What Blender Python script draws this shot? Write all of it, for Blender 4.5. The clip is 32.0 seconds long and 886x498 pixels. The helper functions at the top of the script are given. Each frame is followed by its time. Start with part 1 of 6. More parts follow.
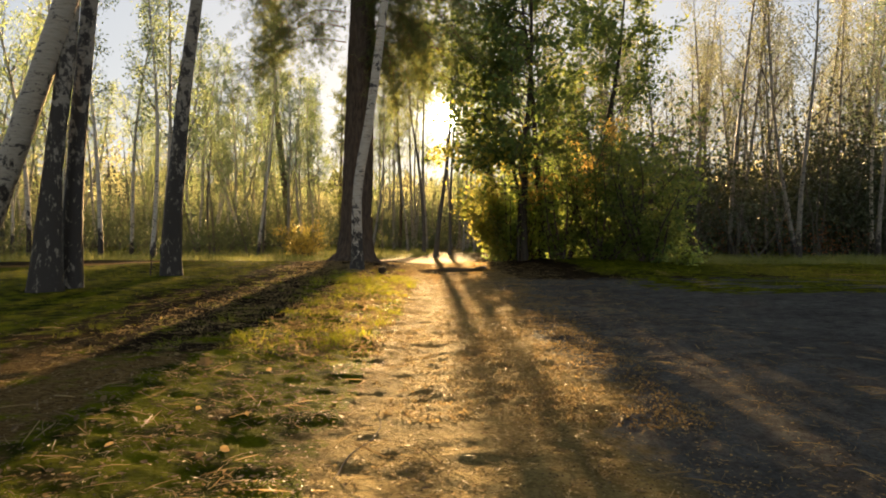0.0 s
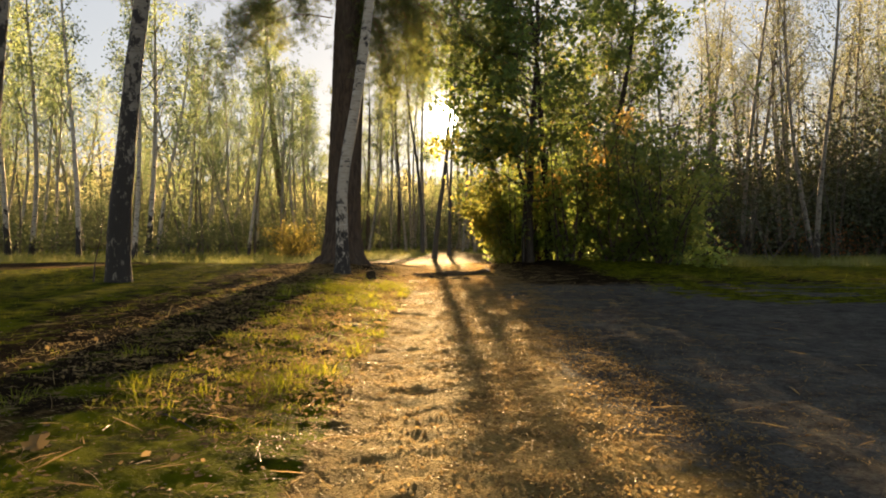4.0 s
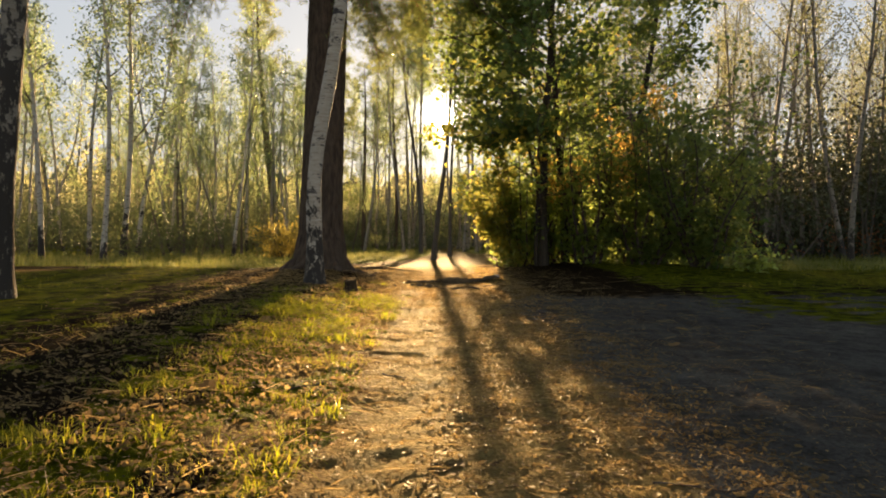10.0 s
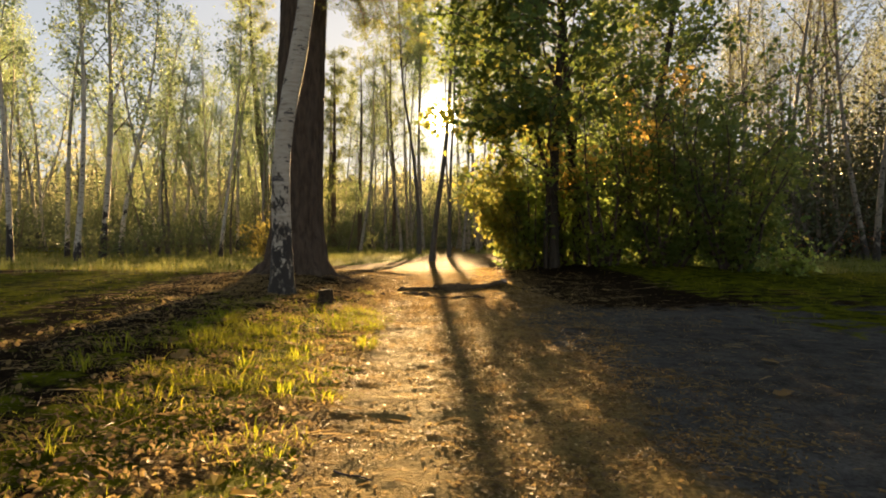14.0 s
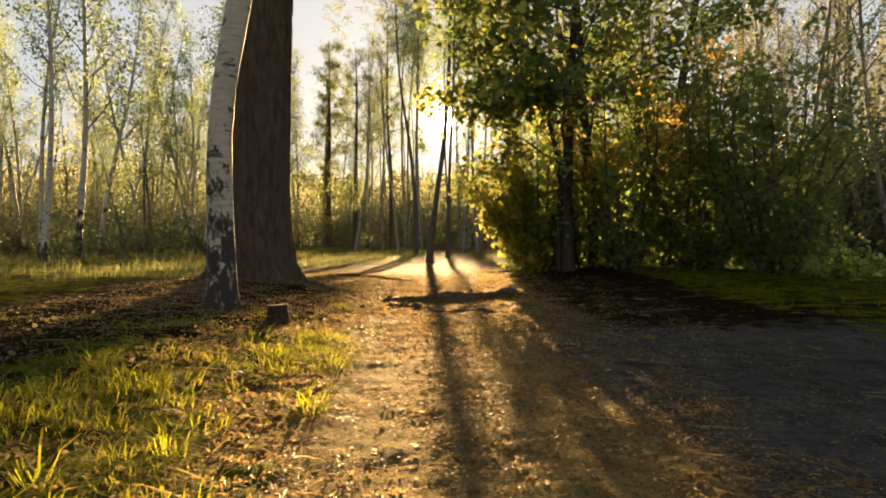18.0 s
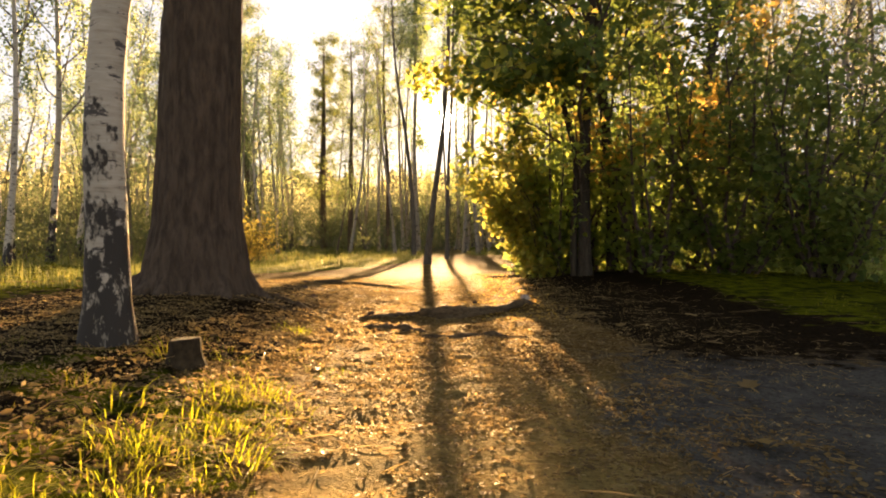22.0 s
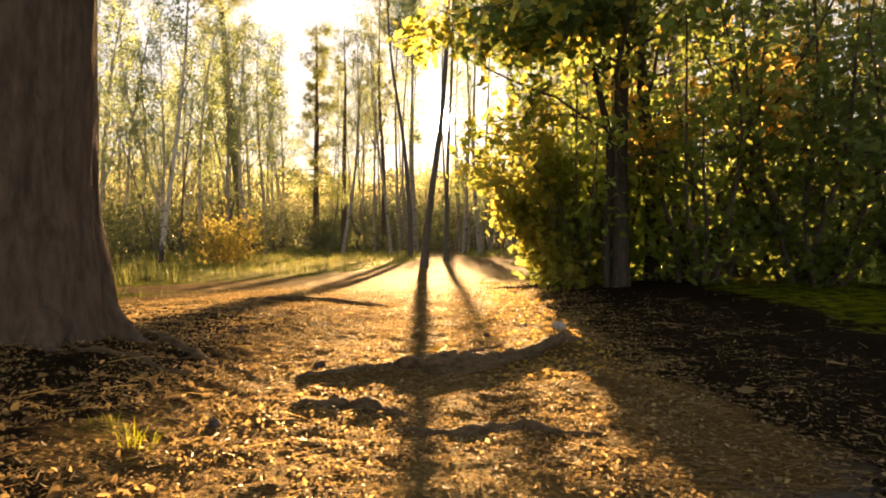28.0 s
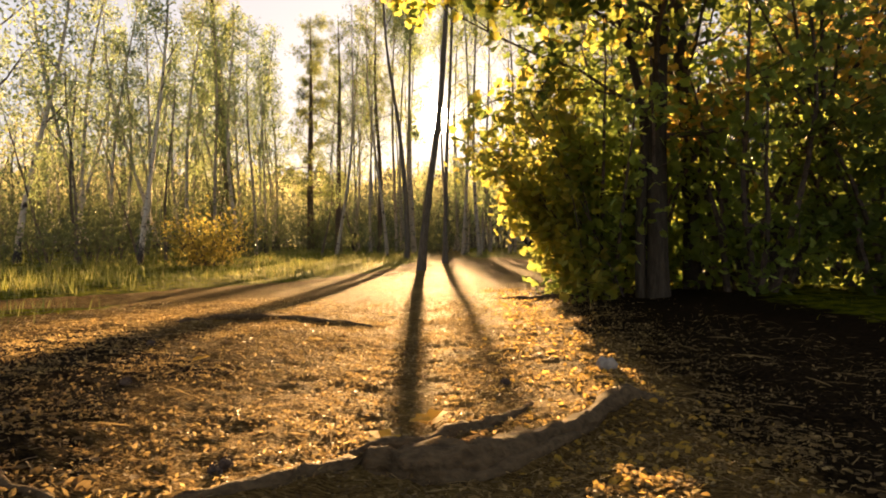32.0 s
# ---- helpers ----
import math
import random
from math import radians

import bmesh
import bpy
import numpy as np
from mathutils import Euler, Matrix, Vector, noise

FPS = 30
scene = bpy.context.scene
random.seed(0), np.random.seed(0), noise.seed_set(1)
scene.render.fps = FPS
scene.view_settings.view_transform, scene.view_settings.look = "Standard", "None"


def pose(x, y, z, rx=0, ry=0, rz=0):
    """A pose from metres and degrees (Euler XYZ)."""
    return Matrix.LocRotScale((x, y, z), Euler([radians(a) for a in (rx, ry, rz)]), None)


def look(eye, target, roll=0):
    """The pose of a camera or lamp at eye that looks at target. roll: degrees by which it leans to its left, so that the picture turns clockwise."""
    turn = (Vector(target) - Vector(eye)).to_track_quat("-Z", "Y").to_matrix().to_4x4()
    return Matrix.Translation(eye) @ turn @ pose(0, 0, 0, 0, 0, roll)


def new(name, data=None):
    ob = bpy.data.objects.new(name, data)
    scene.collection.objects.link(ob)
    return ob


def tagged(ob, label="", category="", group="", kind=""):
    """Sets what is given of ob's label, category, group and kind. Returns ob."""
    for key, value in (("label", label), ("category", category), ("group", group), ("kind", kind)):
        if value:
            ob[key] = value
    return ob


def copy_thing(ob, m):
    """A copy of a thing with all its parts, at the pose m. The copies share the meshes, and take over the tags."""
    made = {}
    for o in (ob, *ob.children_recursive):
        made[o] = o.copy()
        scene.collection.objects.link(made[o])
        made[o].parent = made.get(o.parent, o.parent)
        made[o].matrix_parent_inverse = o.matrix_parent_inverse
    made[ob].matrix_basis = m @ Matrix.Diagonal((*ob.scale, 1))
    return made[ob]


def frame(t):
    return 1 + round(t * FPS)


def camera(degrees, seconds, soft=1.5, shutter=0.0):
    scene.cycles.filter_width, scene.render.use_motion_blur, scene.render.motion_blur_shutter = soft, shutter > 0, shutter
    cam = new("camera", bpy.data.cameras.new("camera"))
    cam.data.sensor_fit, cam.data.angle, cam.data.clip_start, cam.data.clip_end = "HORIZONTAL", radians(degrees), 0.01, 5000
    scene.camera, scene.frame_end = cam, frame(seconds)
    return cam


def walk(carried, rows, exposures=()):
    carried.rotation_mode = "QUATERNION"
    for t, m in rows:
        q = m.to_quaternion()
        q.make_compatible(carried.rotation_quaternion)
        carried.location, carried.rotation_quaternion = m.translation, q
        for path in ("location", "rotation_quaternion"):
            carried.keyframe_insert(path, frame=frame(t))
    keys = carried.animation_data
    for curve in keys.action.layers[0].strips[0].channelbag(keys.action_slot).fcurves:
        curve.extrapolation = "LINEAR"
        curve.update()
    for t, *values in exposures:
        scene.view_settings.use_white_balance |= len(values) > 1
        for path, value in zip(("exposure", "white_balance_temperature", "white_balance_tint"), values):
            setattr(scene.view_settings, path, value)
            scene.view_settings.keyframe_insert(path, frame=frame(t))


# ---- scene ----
cam = camera(67.0, 32.0, soft=1.9)
EYE = 1.2
ROWS = [
    (0.0, 0.0, 0.0, 0.0, 0.173, -0.729, -0.058),
    (0.5, 0.001, 0.261, 0.004, 0.173, -0.736, -0.068),
    (1.0, 0.003, 0.502, 0.005, 0.173, -0.736, -0.078),
    (1.5, 0.005, 0.761, 0.008, 0.167, -0.736, -0.068),
    (2.0, 0.007, 1.0, 0.007, 0.167, -0.73, -0.068),
    (2.5, 0.018, 1.252, 0.007, 0.16, -0.737, -0.067),
    (3.0, 0.027, 1.489, 0.004, 0.16, -0.737, -0.067),
    (3.5, 0.033, 1.742, 0.003, 0.16, -0.731, -0.057),
    (5.5, 0.046, 2.743, 0.012, 0.172, -0.755, -0.098),
    (6.0, 0.039, 2.983, 0.015, 0.166, -0.762, -0.098),
    (6.5, 0.029, 3.247, 0.014, 0.16, -0.756, -0.097),
    (7.0, 0.015, 3.495, 0.016, 0.153, -0.757, -0.117),
    (7.5, 0.008, 3.761, 0.018, 0.147, -0.764, -0.097),
    (8.0, 0.006, 4.01, 0.019, 0.147, -0.764, -0.087),
    (8.5, 0.008, 4.283, 0.017, 0.134, -0.765, -0.086),
    (9.0, 0.01, 4.531, 0.018, 0.134, -0.759, -0.066),
    (9.5, 0.007, 4.795, 0.017, 0.121, -0.773, -0.086),
    (10.0, 0.002, 5.036, 0.013, 0.115, -0.774, -0.085),
    (10.5, -0.004, 5.296, 0.012, 0.108, -0.774, -0.085),
    (11.0, -0.01, 5.539, 0.012, 0.102, -0.781, -0.075),
    (11.5, -0.013, 5.806, 0.014, 0.096, -0.782, -0.064),
    (12.0, -0.009, 6.051, 0.013, 0.095, -0.789, -0.074),
    (12.5, -0.002, 6.327, 0.009, 0.083, -0.783, -0.064),
    (13.0, 0.006, 6.579, 0.009, 0.076, -0.79, -0.053),
    (13.5, 0.011, 6.855, 0.005, 0.07, -0.791, -0.053),
    (14.0, 0.01, 7.114, 0.004, 0.057, -0.786, -0.043),
    (14.5, 0.013, 7.392, 0.002, 0.051, -0.786, -0.032),
    (16.5, 0.019, 8.534, -0.025, 0.019, -0.764, -0.021),
    (17.0, 0.026, 8.79, -0.027, 0.013, -0.758, -0.001),
    (17.5, 0.036, 9.069, -0.028, 0.0, -0.753, 0.02),
    (18.0, 0.045, 9.326, -0.029, -0.006, -0.753, 0.0),
    (18.5, 0.051, 9.6, -0.027, -0.012, -0.747, 0.031),
    (19.0, 0.055, 9.852, -0.03, -0.025, -0.749, 0.031),
    (19.5, 0.056, 10.127, -0.027, -0.038, -0.75, 0.032),
    (20.0, 0.063, 10.378, -0.028, -0.044, -0.75, 0.052),
    (20.5, 0.068, 10.651, -0.029, -0.051, -0.738, 0.042),
    (21.0, 0.074, 10.894, -0.027, -0.057, -0.745, 0.053),
    (21.5, 0.072, 11.166, -0.032, -0.07, -0.733, 0.043),
    (22.0, 0.073, 11.409, -0.034, -0.076, -0.734, 0.073),
    (22.5, 0.077, 11.67, -0.033, -0.077, -0.734, 0.043),
    (23.0, 0.083, 11.91, -0.034, -0.076, -0.734, 0.073),
    (23.5, 0.09, 12.163, -0.034, -0.076, -0.734, 0.093),
    (24.0, 0.097, 12.395, -0.036, -0.082, -0.728, 0.104),
    (24.5, 0.103, 12.644, -0.036, -0.088, -0.729, 0.104),
    (25.0, 0.106, 12.874, -0.038, -0.094, -0.723, 0.124),
    (25.5, 0.104, 13.121, -0.039, -0.094, -0.723, 0.144),
    (27.5, 0.094, 14.035, -0.011, -0.129, -0.72, 0.026),
    (28.0, 0.098, 14.27, -0.008, -0.148, -0.734, 0.047),
    (28.5, 0.104, 14.523, -0.008, -0.153, -0.722, 0.107),
    (29.0, 0.11, 14.755, -0.008, -0.166, -0.73, 0.097),
    (29.5, 0.117, 14.999, -0.007, -0.178, -0.738, 0.148),
    (30.0, 0.117, 15.229, -0.006, -0.198, -0.733, 0.139),
    (30.5, 0.119, 15.477, -0.005, -0.204, -0.734, 0.149),
    (31.0, 0.119, 15.706, -0.003, -0.216, -0.728, 0.16),
    (31.5, 0.115, 15.95, -0.001, -0.229, -0.73, 0.16),
    (32.0, 0.107, 16.189, 0.0, -0.249, -0.718, 0.161),
]
SUN, SKY, HAZE, AUREOLE, DISC = 5.0, 0.075, 0.004, 0.008, 40.0
EXPOSURES = [(0.0, 2.56, 7050, 12), (9.0, 2.46, 7050, 12), (17.0, 2.45, 7200, 12), (20.0, 2.80, 7450, 15), (23.0, 3.10, 8000, 20), (25.0, 3.14, 8100, 20), (29.0, 3.02, 8000, 20), (32.0, 2.76, 7800, 20)]
walk(cam, [(t, pose(x, y, EYE + z, 90 + pitch, roll, yaw)) for t, x, y, z, yaw, pitch, roll in ROWS], EXPOSURES)

# ---- light ----
SUN_UP, SUN_SIDE = radians(10.2), radians(-0.2)      # height above the horizon, turn to the east of straight ahead
SUN_WAY = Vector((math.sin(SUN_SIDE) * math.cos(SUN_UP), math.cos(SUN_SIDE) * math.cos(SUN_UP), math.sin(SUN_UP)))
world = bpy.data.worlds.new("autumn_sky")
scene.world = world
world.use_nodes = True
wn, wl = world.node_tree.nodes, world.node_tree.links
wn.clear()
w_out, w_bg, w_sky = wn.new("ShaderNodeOutputWorld"), wn.new("ShaderNodeBackground"), wn.new("ShaderNodeTexSky")
w_sky.sky_type, w_sky.sun_disc = "NISHITA", False
w_sky.sun_elevation, w_sky.sun_rotation = SUN_UP, SUN_SIDE
w_sky.air_density, w_sky.dust_density, w_sky.ozone_density = 1.0, 0.6, 1.0
w_geo, w_dot = wn.new("ShaderNodeTexCoord"), wn.new("ShaderNodeVectorMath")
w_dot.operation, w_dot.inputs[1].default_value = "DOT_PRODUCT", SUN_WAY
wl.new(w_geo.outputs["Generated"], w_dot.inputs[0])


def sky_mix(blend, one, two):
    m = wn.new("ShaderNodeMix")
    m.data_type, m.blend_type, m.inputs["Factor"].default_value = "RGBA", blend, 1.0
    for sock, val in ((m.inputs[6], one), (m.inputs[7], two)):
        if isinstance(val, tuple):
            sock.default_value = (*val, 1)
        else:
            wl.new(val, sock)
    return m.outputs[2]


def sky_lobe(degrees, power, colour, strength):
    """Haze lit round the sun, fading out at so many degrees from it."""
    r, p = wn.new("ShaderNodeMapRange"), wn.new("ShaderNodeMath")
    r.inputs["From Min"].default_value, r.inputs["From Max"].default_value = math.cos(radians(degrees)), 1.0
    p.operation, p.inputs[1].default_value = "POWER", power
    wl.new(w_dot.outputs["Value"], r.inputs["Value"])
    wl.new(r.outputs["Result"], p.inputs[0])
    return sky_mix("MULTIPLY", p.outputs[0], tuple(strength * k for k in colour))


# thin high haze evens the sky out
w_even = wn.new("ShaderNodeGamma")
w_even.inputs["Gamma"].default_value = 0.32
wl.new(w_sky.outputs[0], w_even.inputs["Color"])
total = sky_mix("MULTIPLY", w_even.outputs[0], (SKY * 0.95, SKY * 1.0, SKY * 1.08))
for lobe in ((75, 3.0, (1.0, 0.97, 0.90), HAZE), (22, 6.0, (1.0, 0.86, 0.62), AUREOLE), (3.8, 3.0, (1.0, 0.90, 0.70), 0.8), (1.25, 1.0, (1.0, 0.93, 0.75), DISC)):
    total = sky_mix("ADD", total, sky_lobe(*lobe))
wl.new(total, w_bg.inputs["Color"])
wl.new(w_bg.outputs[0], w_out.inputs["Surface"])
sun = new("sun", bpy.data.lights.new("sun", "SUN"))
sun.data.energy, sun.data.angle, sun.data.color = SUN, radians(0.53), (1.0, 0.67, 0.31)
sun.matrix_world = look(SUN_WAY * 60, (0, 0, 0))

# ---- materials ----
RNG = np.random.default_rng(7)


def nodes_of(name):
    m = bpy.data.materials.new(name)
    m.use_nodes = True
    nt = m.node_tree
    nt.nodes.clear()
    return m, nt.nodes, nt.links, nt.nodes.new("ShaderNodeOutputMaterial")


def ramp_node(n, stops, mode="LINEAR"):
    r = n.new("ShaderNodeValToRGB")
    r.color_ramp.interpolation = mode
    while len(r.color_ramp.elements) < len(stops):
        r.color_ramp.elements.new(0.5)
    for e, (at, col) in zip(r.color_ramp.elements, stops):
        e.position, e.color = at, (*col, 1)
    return r


def noise_node(n, l, scale, detail=4.0, rough=0.55, stretch=None, coord="Object"):
    tc, tx = n.new("ShaderNodeTexCoord"), n.new("ShaderNodeTexNoise")
    tx.inputs["Scale"].default_value, tx.inputs["Detail"].default_value, tx.inputs["Roughness"].default_value = scale, detail, rough
    if stretch:
        mp = n.new("ShaderNodeMapping")
        mp.inputs["Scale"].default_value = stretch
        l.new(tc.outputs[coord], mp.inputs[0])
        l.new(mp.outputs[0], tx.inputs["Vector"])
    else:
        l.new(tc.outputs[coord], tx.inputs["Vector"])
    return tx


def mixed(n, l, fac, a, b, blend="MIX"):
    m = n.new("ShaderNodeMix")
    m.data_type, m.blend_type = "RGBA", blend
    for sock, val in ((m.inputs["Factor"], fac), (m.inputs[6], a), (m.inputs[7], b)):
        if isinstance(val, tuple):
            sock.default_value = (*val, 1)
        elif isinstance(val, (int, float)):
            sock.default_value = val
        else:
            l.new(val, sock)
    return m.outputs[2]


def bump_to(n, l, height, strength, dist, bsdf):
    b = n.new("ShaderNodeBump")
    b.inputs["Strength"].default_value, b.inputs["Distance"].default_value = strength, dist
    l.new(height, b.inputs["Height"])
    l.new(b.outputs[0], bsdf.inputs["Normal"])


def leaf_material(name, stops, glow=0.55, gloss=0.45, thin=2.7, through_tint=(0.97, 1.0, 0.50), rich=0.80):
    """A leaf: each leaf picks its colour from the ramp; light comes through it."""
    m, n, l, out = nodes_of(name)
    geo, info = n.new("ShaderNodeNewGeometry"), n.new("ShaderNodeObjectInfo")
    r = ramp_node(n, stops)
    tx = noise_node(n, l, 0.9, 2)
    add = n.new("ShaderNodeMath")
    add.operation = "MULTIPLY_ADD"
    add.inputs[1].default_value = 0.5
    l.new(geo.outputs["Random Per Island"], add.inputs[0])
    sub = n.new("ShaderNodeMath")
    sub.operation = "MULTIPLY_ADD"
    sub.inputs[1].default_value, sub.inputs[2].default_value = 0.45, -0.1
    l.new(tx.outputs["Fac"], sub.inputs[0])
    tree = n.new("ShaderNodeMath")
    tree.operation = "MULTIPLY_ADD"
    tree.inputs[1].default_value = 0.3
    l.new(info.outputs["Random"], tree.inputs[0])
    l.new(sub.outputs[0], tree.inputs[2])
    l.new(tree.outputs[0], add.inputs[2])
    l.new(add.outputs[0], r.inputs[0])
    p, tr, mix = n.new("ShaderNodeBsdfPrincipled"), n.new("ShaderNodeBsdfTranslucent"), n.new("ShaderNodeMixShader")
    p.inputs["Roughness"].default_value = gloss
    p.inputs["Specular IOR Level"].default_value = 0.2
    l.new(r.outputs[0], p.inputs["Base Color"])
    warm = mixed(n, l, 1.0, r.outputs[0], through_tint, "MULTIPLY")
    lift = n.new("ShaderNodeHueSaturation")
    lift.inputs["Saturation"].default_value, lift.inputs["Value"].default_value = rich, thin
    l.new(warm, lift.inputs["Color"])
    l.new(lift.outputs[0], tr.inputs["Color"])
    mix.inputs[0].default_value = glow
    l.new(p.outputs[0], mix.inputs[1])
    l.new(tr.outputs[0], mix.inputs[2])
    l.new(mix.outputs[0], out.inputs["Surface"])
    return m


def bark_material(name, dark, light, scale, stretch, rough=0.9, depth=0.02, low=0.35, high=0.65):
    m, n, l, out = nodes_of(name)
    p = n.new("ShaderNodeBsdfPrincipled")
    a = noise_node(n, l, scale, 5, 0.6, stretch)
    b = noise_node(n, l, scale * 0.18, 3)
    r = ramp_node(n, [(low, dark), (high, light)])
    l.new(a.outputs["Fac"], r.inputs[0])
    c = mixed(n, l, b.outputs["Fac"], r.outputs[0], tuple(0.55 * v for v in light), "MIX")
    l.new(c, p.inputs["Base Color"])
    p.inputs["Roughness"].default_value = rough
    p.inputs["Specular IOR Level"].default_value = 0.15
    bump_to(n, l, a.outputs["Fac"], 0.9, depth, p)
    l.new(p.outputs[0], out.inputs["Surface"])
    return m


def birch_bark(name, black_below, seed, foot=0.36, plates=1.0, pale=1.0):
    """White paper bark with dark bands and scars, cracked black and rough near the ground."""
    m, n, l, out = nodes_of(name)
    p = n.new("ShaderNodeBsdfPrincipled")
    tc = n.new("ShaderNodeTexCoord")
    sep = n.new("ShaderNodeSeparateXYZ")
    l.new(tc.outputs["Object"], sep.inputs[0])
    bands = noise_node(n, l, 2.6, 5, 0.65, (1.8, 1.8, 4.2))
    fine = noise_node(n, l, 6.0, 4, 0.65, (0.9, 0.9, 6.0))
    patch = noise_node(n, l, (1.5 + 0.1 * seed) * plates, 5, 0.62, (2.4, 2.4, 1.6))
    white = ramp_node(n, [(0.22, (0.20 * pale, 0.15 * pale, 0.10 * pale)), (0.42, (0.44 * pale, 0.375 * pale, 0.29 * pale)), (0.75, (0.58 * pale, 0.51 * pale, 0.42 * pale))])
    l.new(fine.outputs["Fac"], white.inputs[0])
    scar = ramp_node(n, [(0.565, (0, 0, 0)), (0.61, (1, 1, 1))])
    l.new(bands.outputs["Fac"], scar.inputs[0])
    # the black plates thin out with height
    h = n.new("ShaderNodeMapRange")
    h.inputs["From Min"].default_value, h.inputs["From Max"].default_value = 0.0, black_below
    h.inputs["To Min"].default_value, h.inputs["To Max"].default_value = foot, -0.035
    l.new(sep.outputs["Z"], h.inputs["Value"])
    s = n.new("ShaderNodeMath")
    s.operation = "ADD"
    l.new(patch.outputs["Fac"], s.inputs[0])
    l.new(h.outputs[0], s.inputs[1])
    plate = ramp_node(n, [(0.56, (0, 0, 0)), (0.62, (1, 1, 1))])
    l.new(s.outputs[0], plate.inputs[0])
    c = mixed(n, l, scar.outputs[0], white.outputs[0], (0.06, 0.05, 0.045))
    black = (0.024, 0.018, 0.013)
    if plates > 1:
        # pale flecks of paper bark are left on the black plates
        fleck = noise_node(n, l, 11.0, 4, 0.7, (1.3, 1.3, 0.55))
        crack = ramp_node(n, [(0.57, black), (0.64, (0.20, 0.17, 0.13))])
        l.new(fleck.outputs["Fac"], crack.inputs[0])
        black = crack.outputs[0]
    c = mixed(n, l, plate.outputs[0], c, black)
    l.new(c, p.inputs["Base Color"])
    p.inputs["Roughness"].default_value = 0.75
    bump_to(n, l, s.outputs[0], 0.6, 0.02, p)
    l.new(p.outputs[0], out.inputs["Surface"])
    return m


def plain_material(name, stops, scale=8.0, rough=0.9, stretch=None, depth=0.004, island=False):
    m, n, l, out = nodes_of(name)
    p = n.new("ShaderNodeBsdfPrincipled")
    r = ramp_node(n, stops)
    a = noise_node(n, l, scale, 4, 0.6, stretch)
    if island:
        geo, ad = n.new("ShaderNodeNewGeometry"), n.new("ShaderNodeMath")
        ad.operation = "MULTIPLY_ADD"
        ad.inputs[1].default_value = 0.35
        sc = n.new("ShaderNodeMath")
        sc.operation, sc.inputs[1].default_value = "MULTIPLY", 0.75
        l.new(geo.outputs["Random Per Island"], sc.inputs[0])
        l.new(a.outputs["Fac"], ad.inputs[0])
        l.new(sc.outputs[0], ad.inputs[2])
        l.new(ad.outputs[0], r.inputs[0])
    else:
        l.new(a.outputs["Fac"], r.inputs[0])
    l.new(r.outputs[0], p.inputs["Base Color"])
    p.inputs["Roughness"].default_value = rough
    p.inputs["Specular IOR Level"].default_value = 0.15
    bump_to(n, l, a.outputs["Fac"], 0.6, depth, p)
    l.new(p.outputs[0], out.inputs["Surface"])
    return m


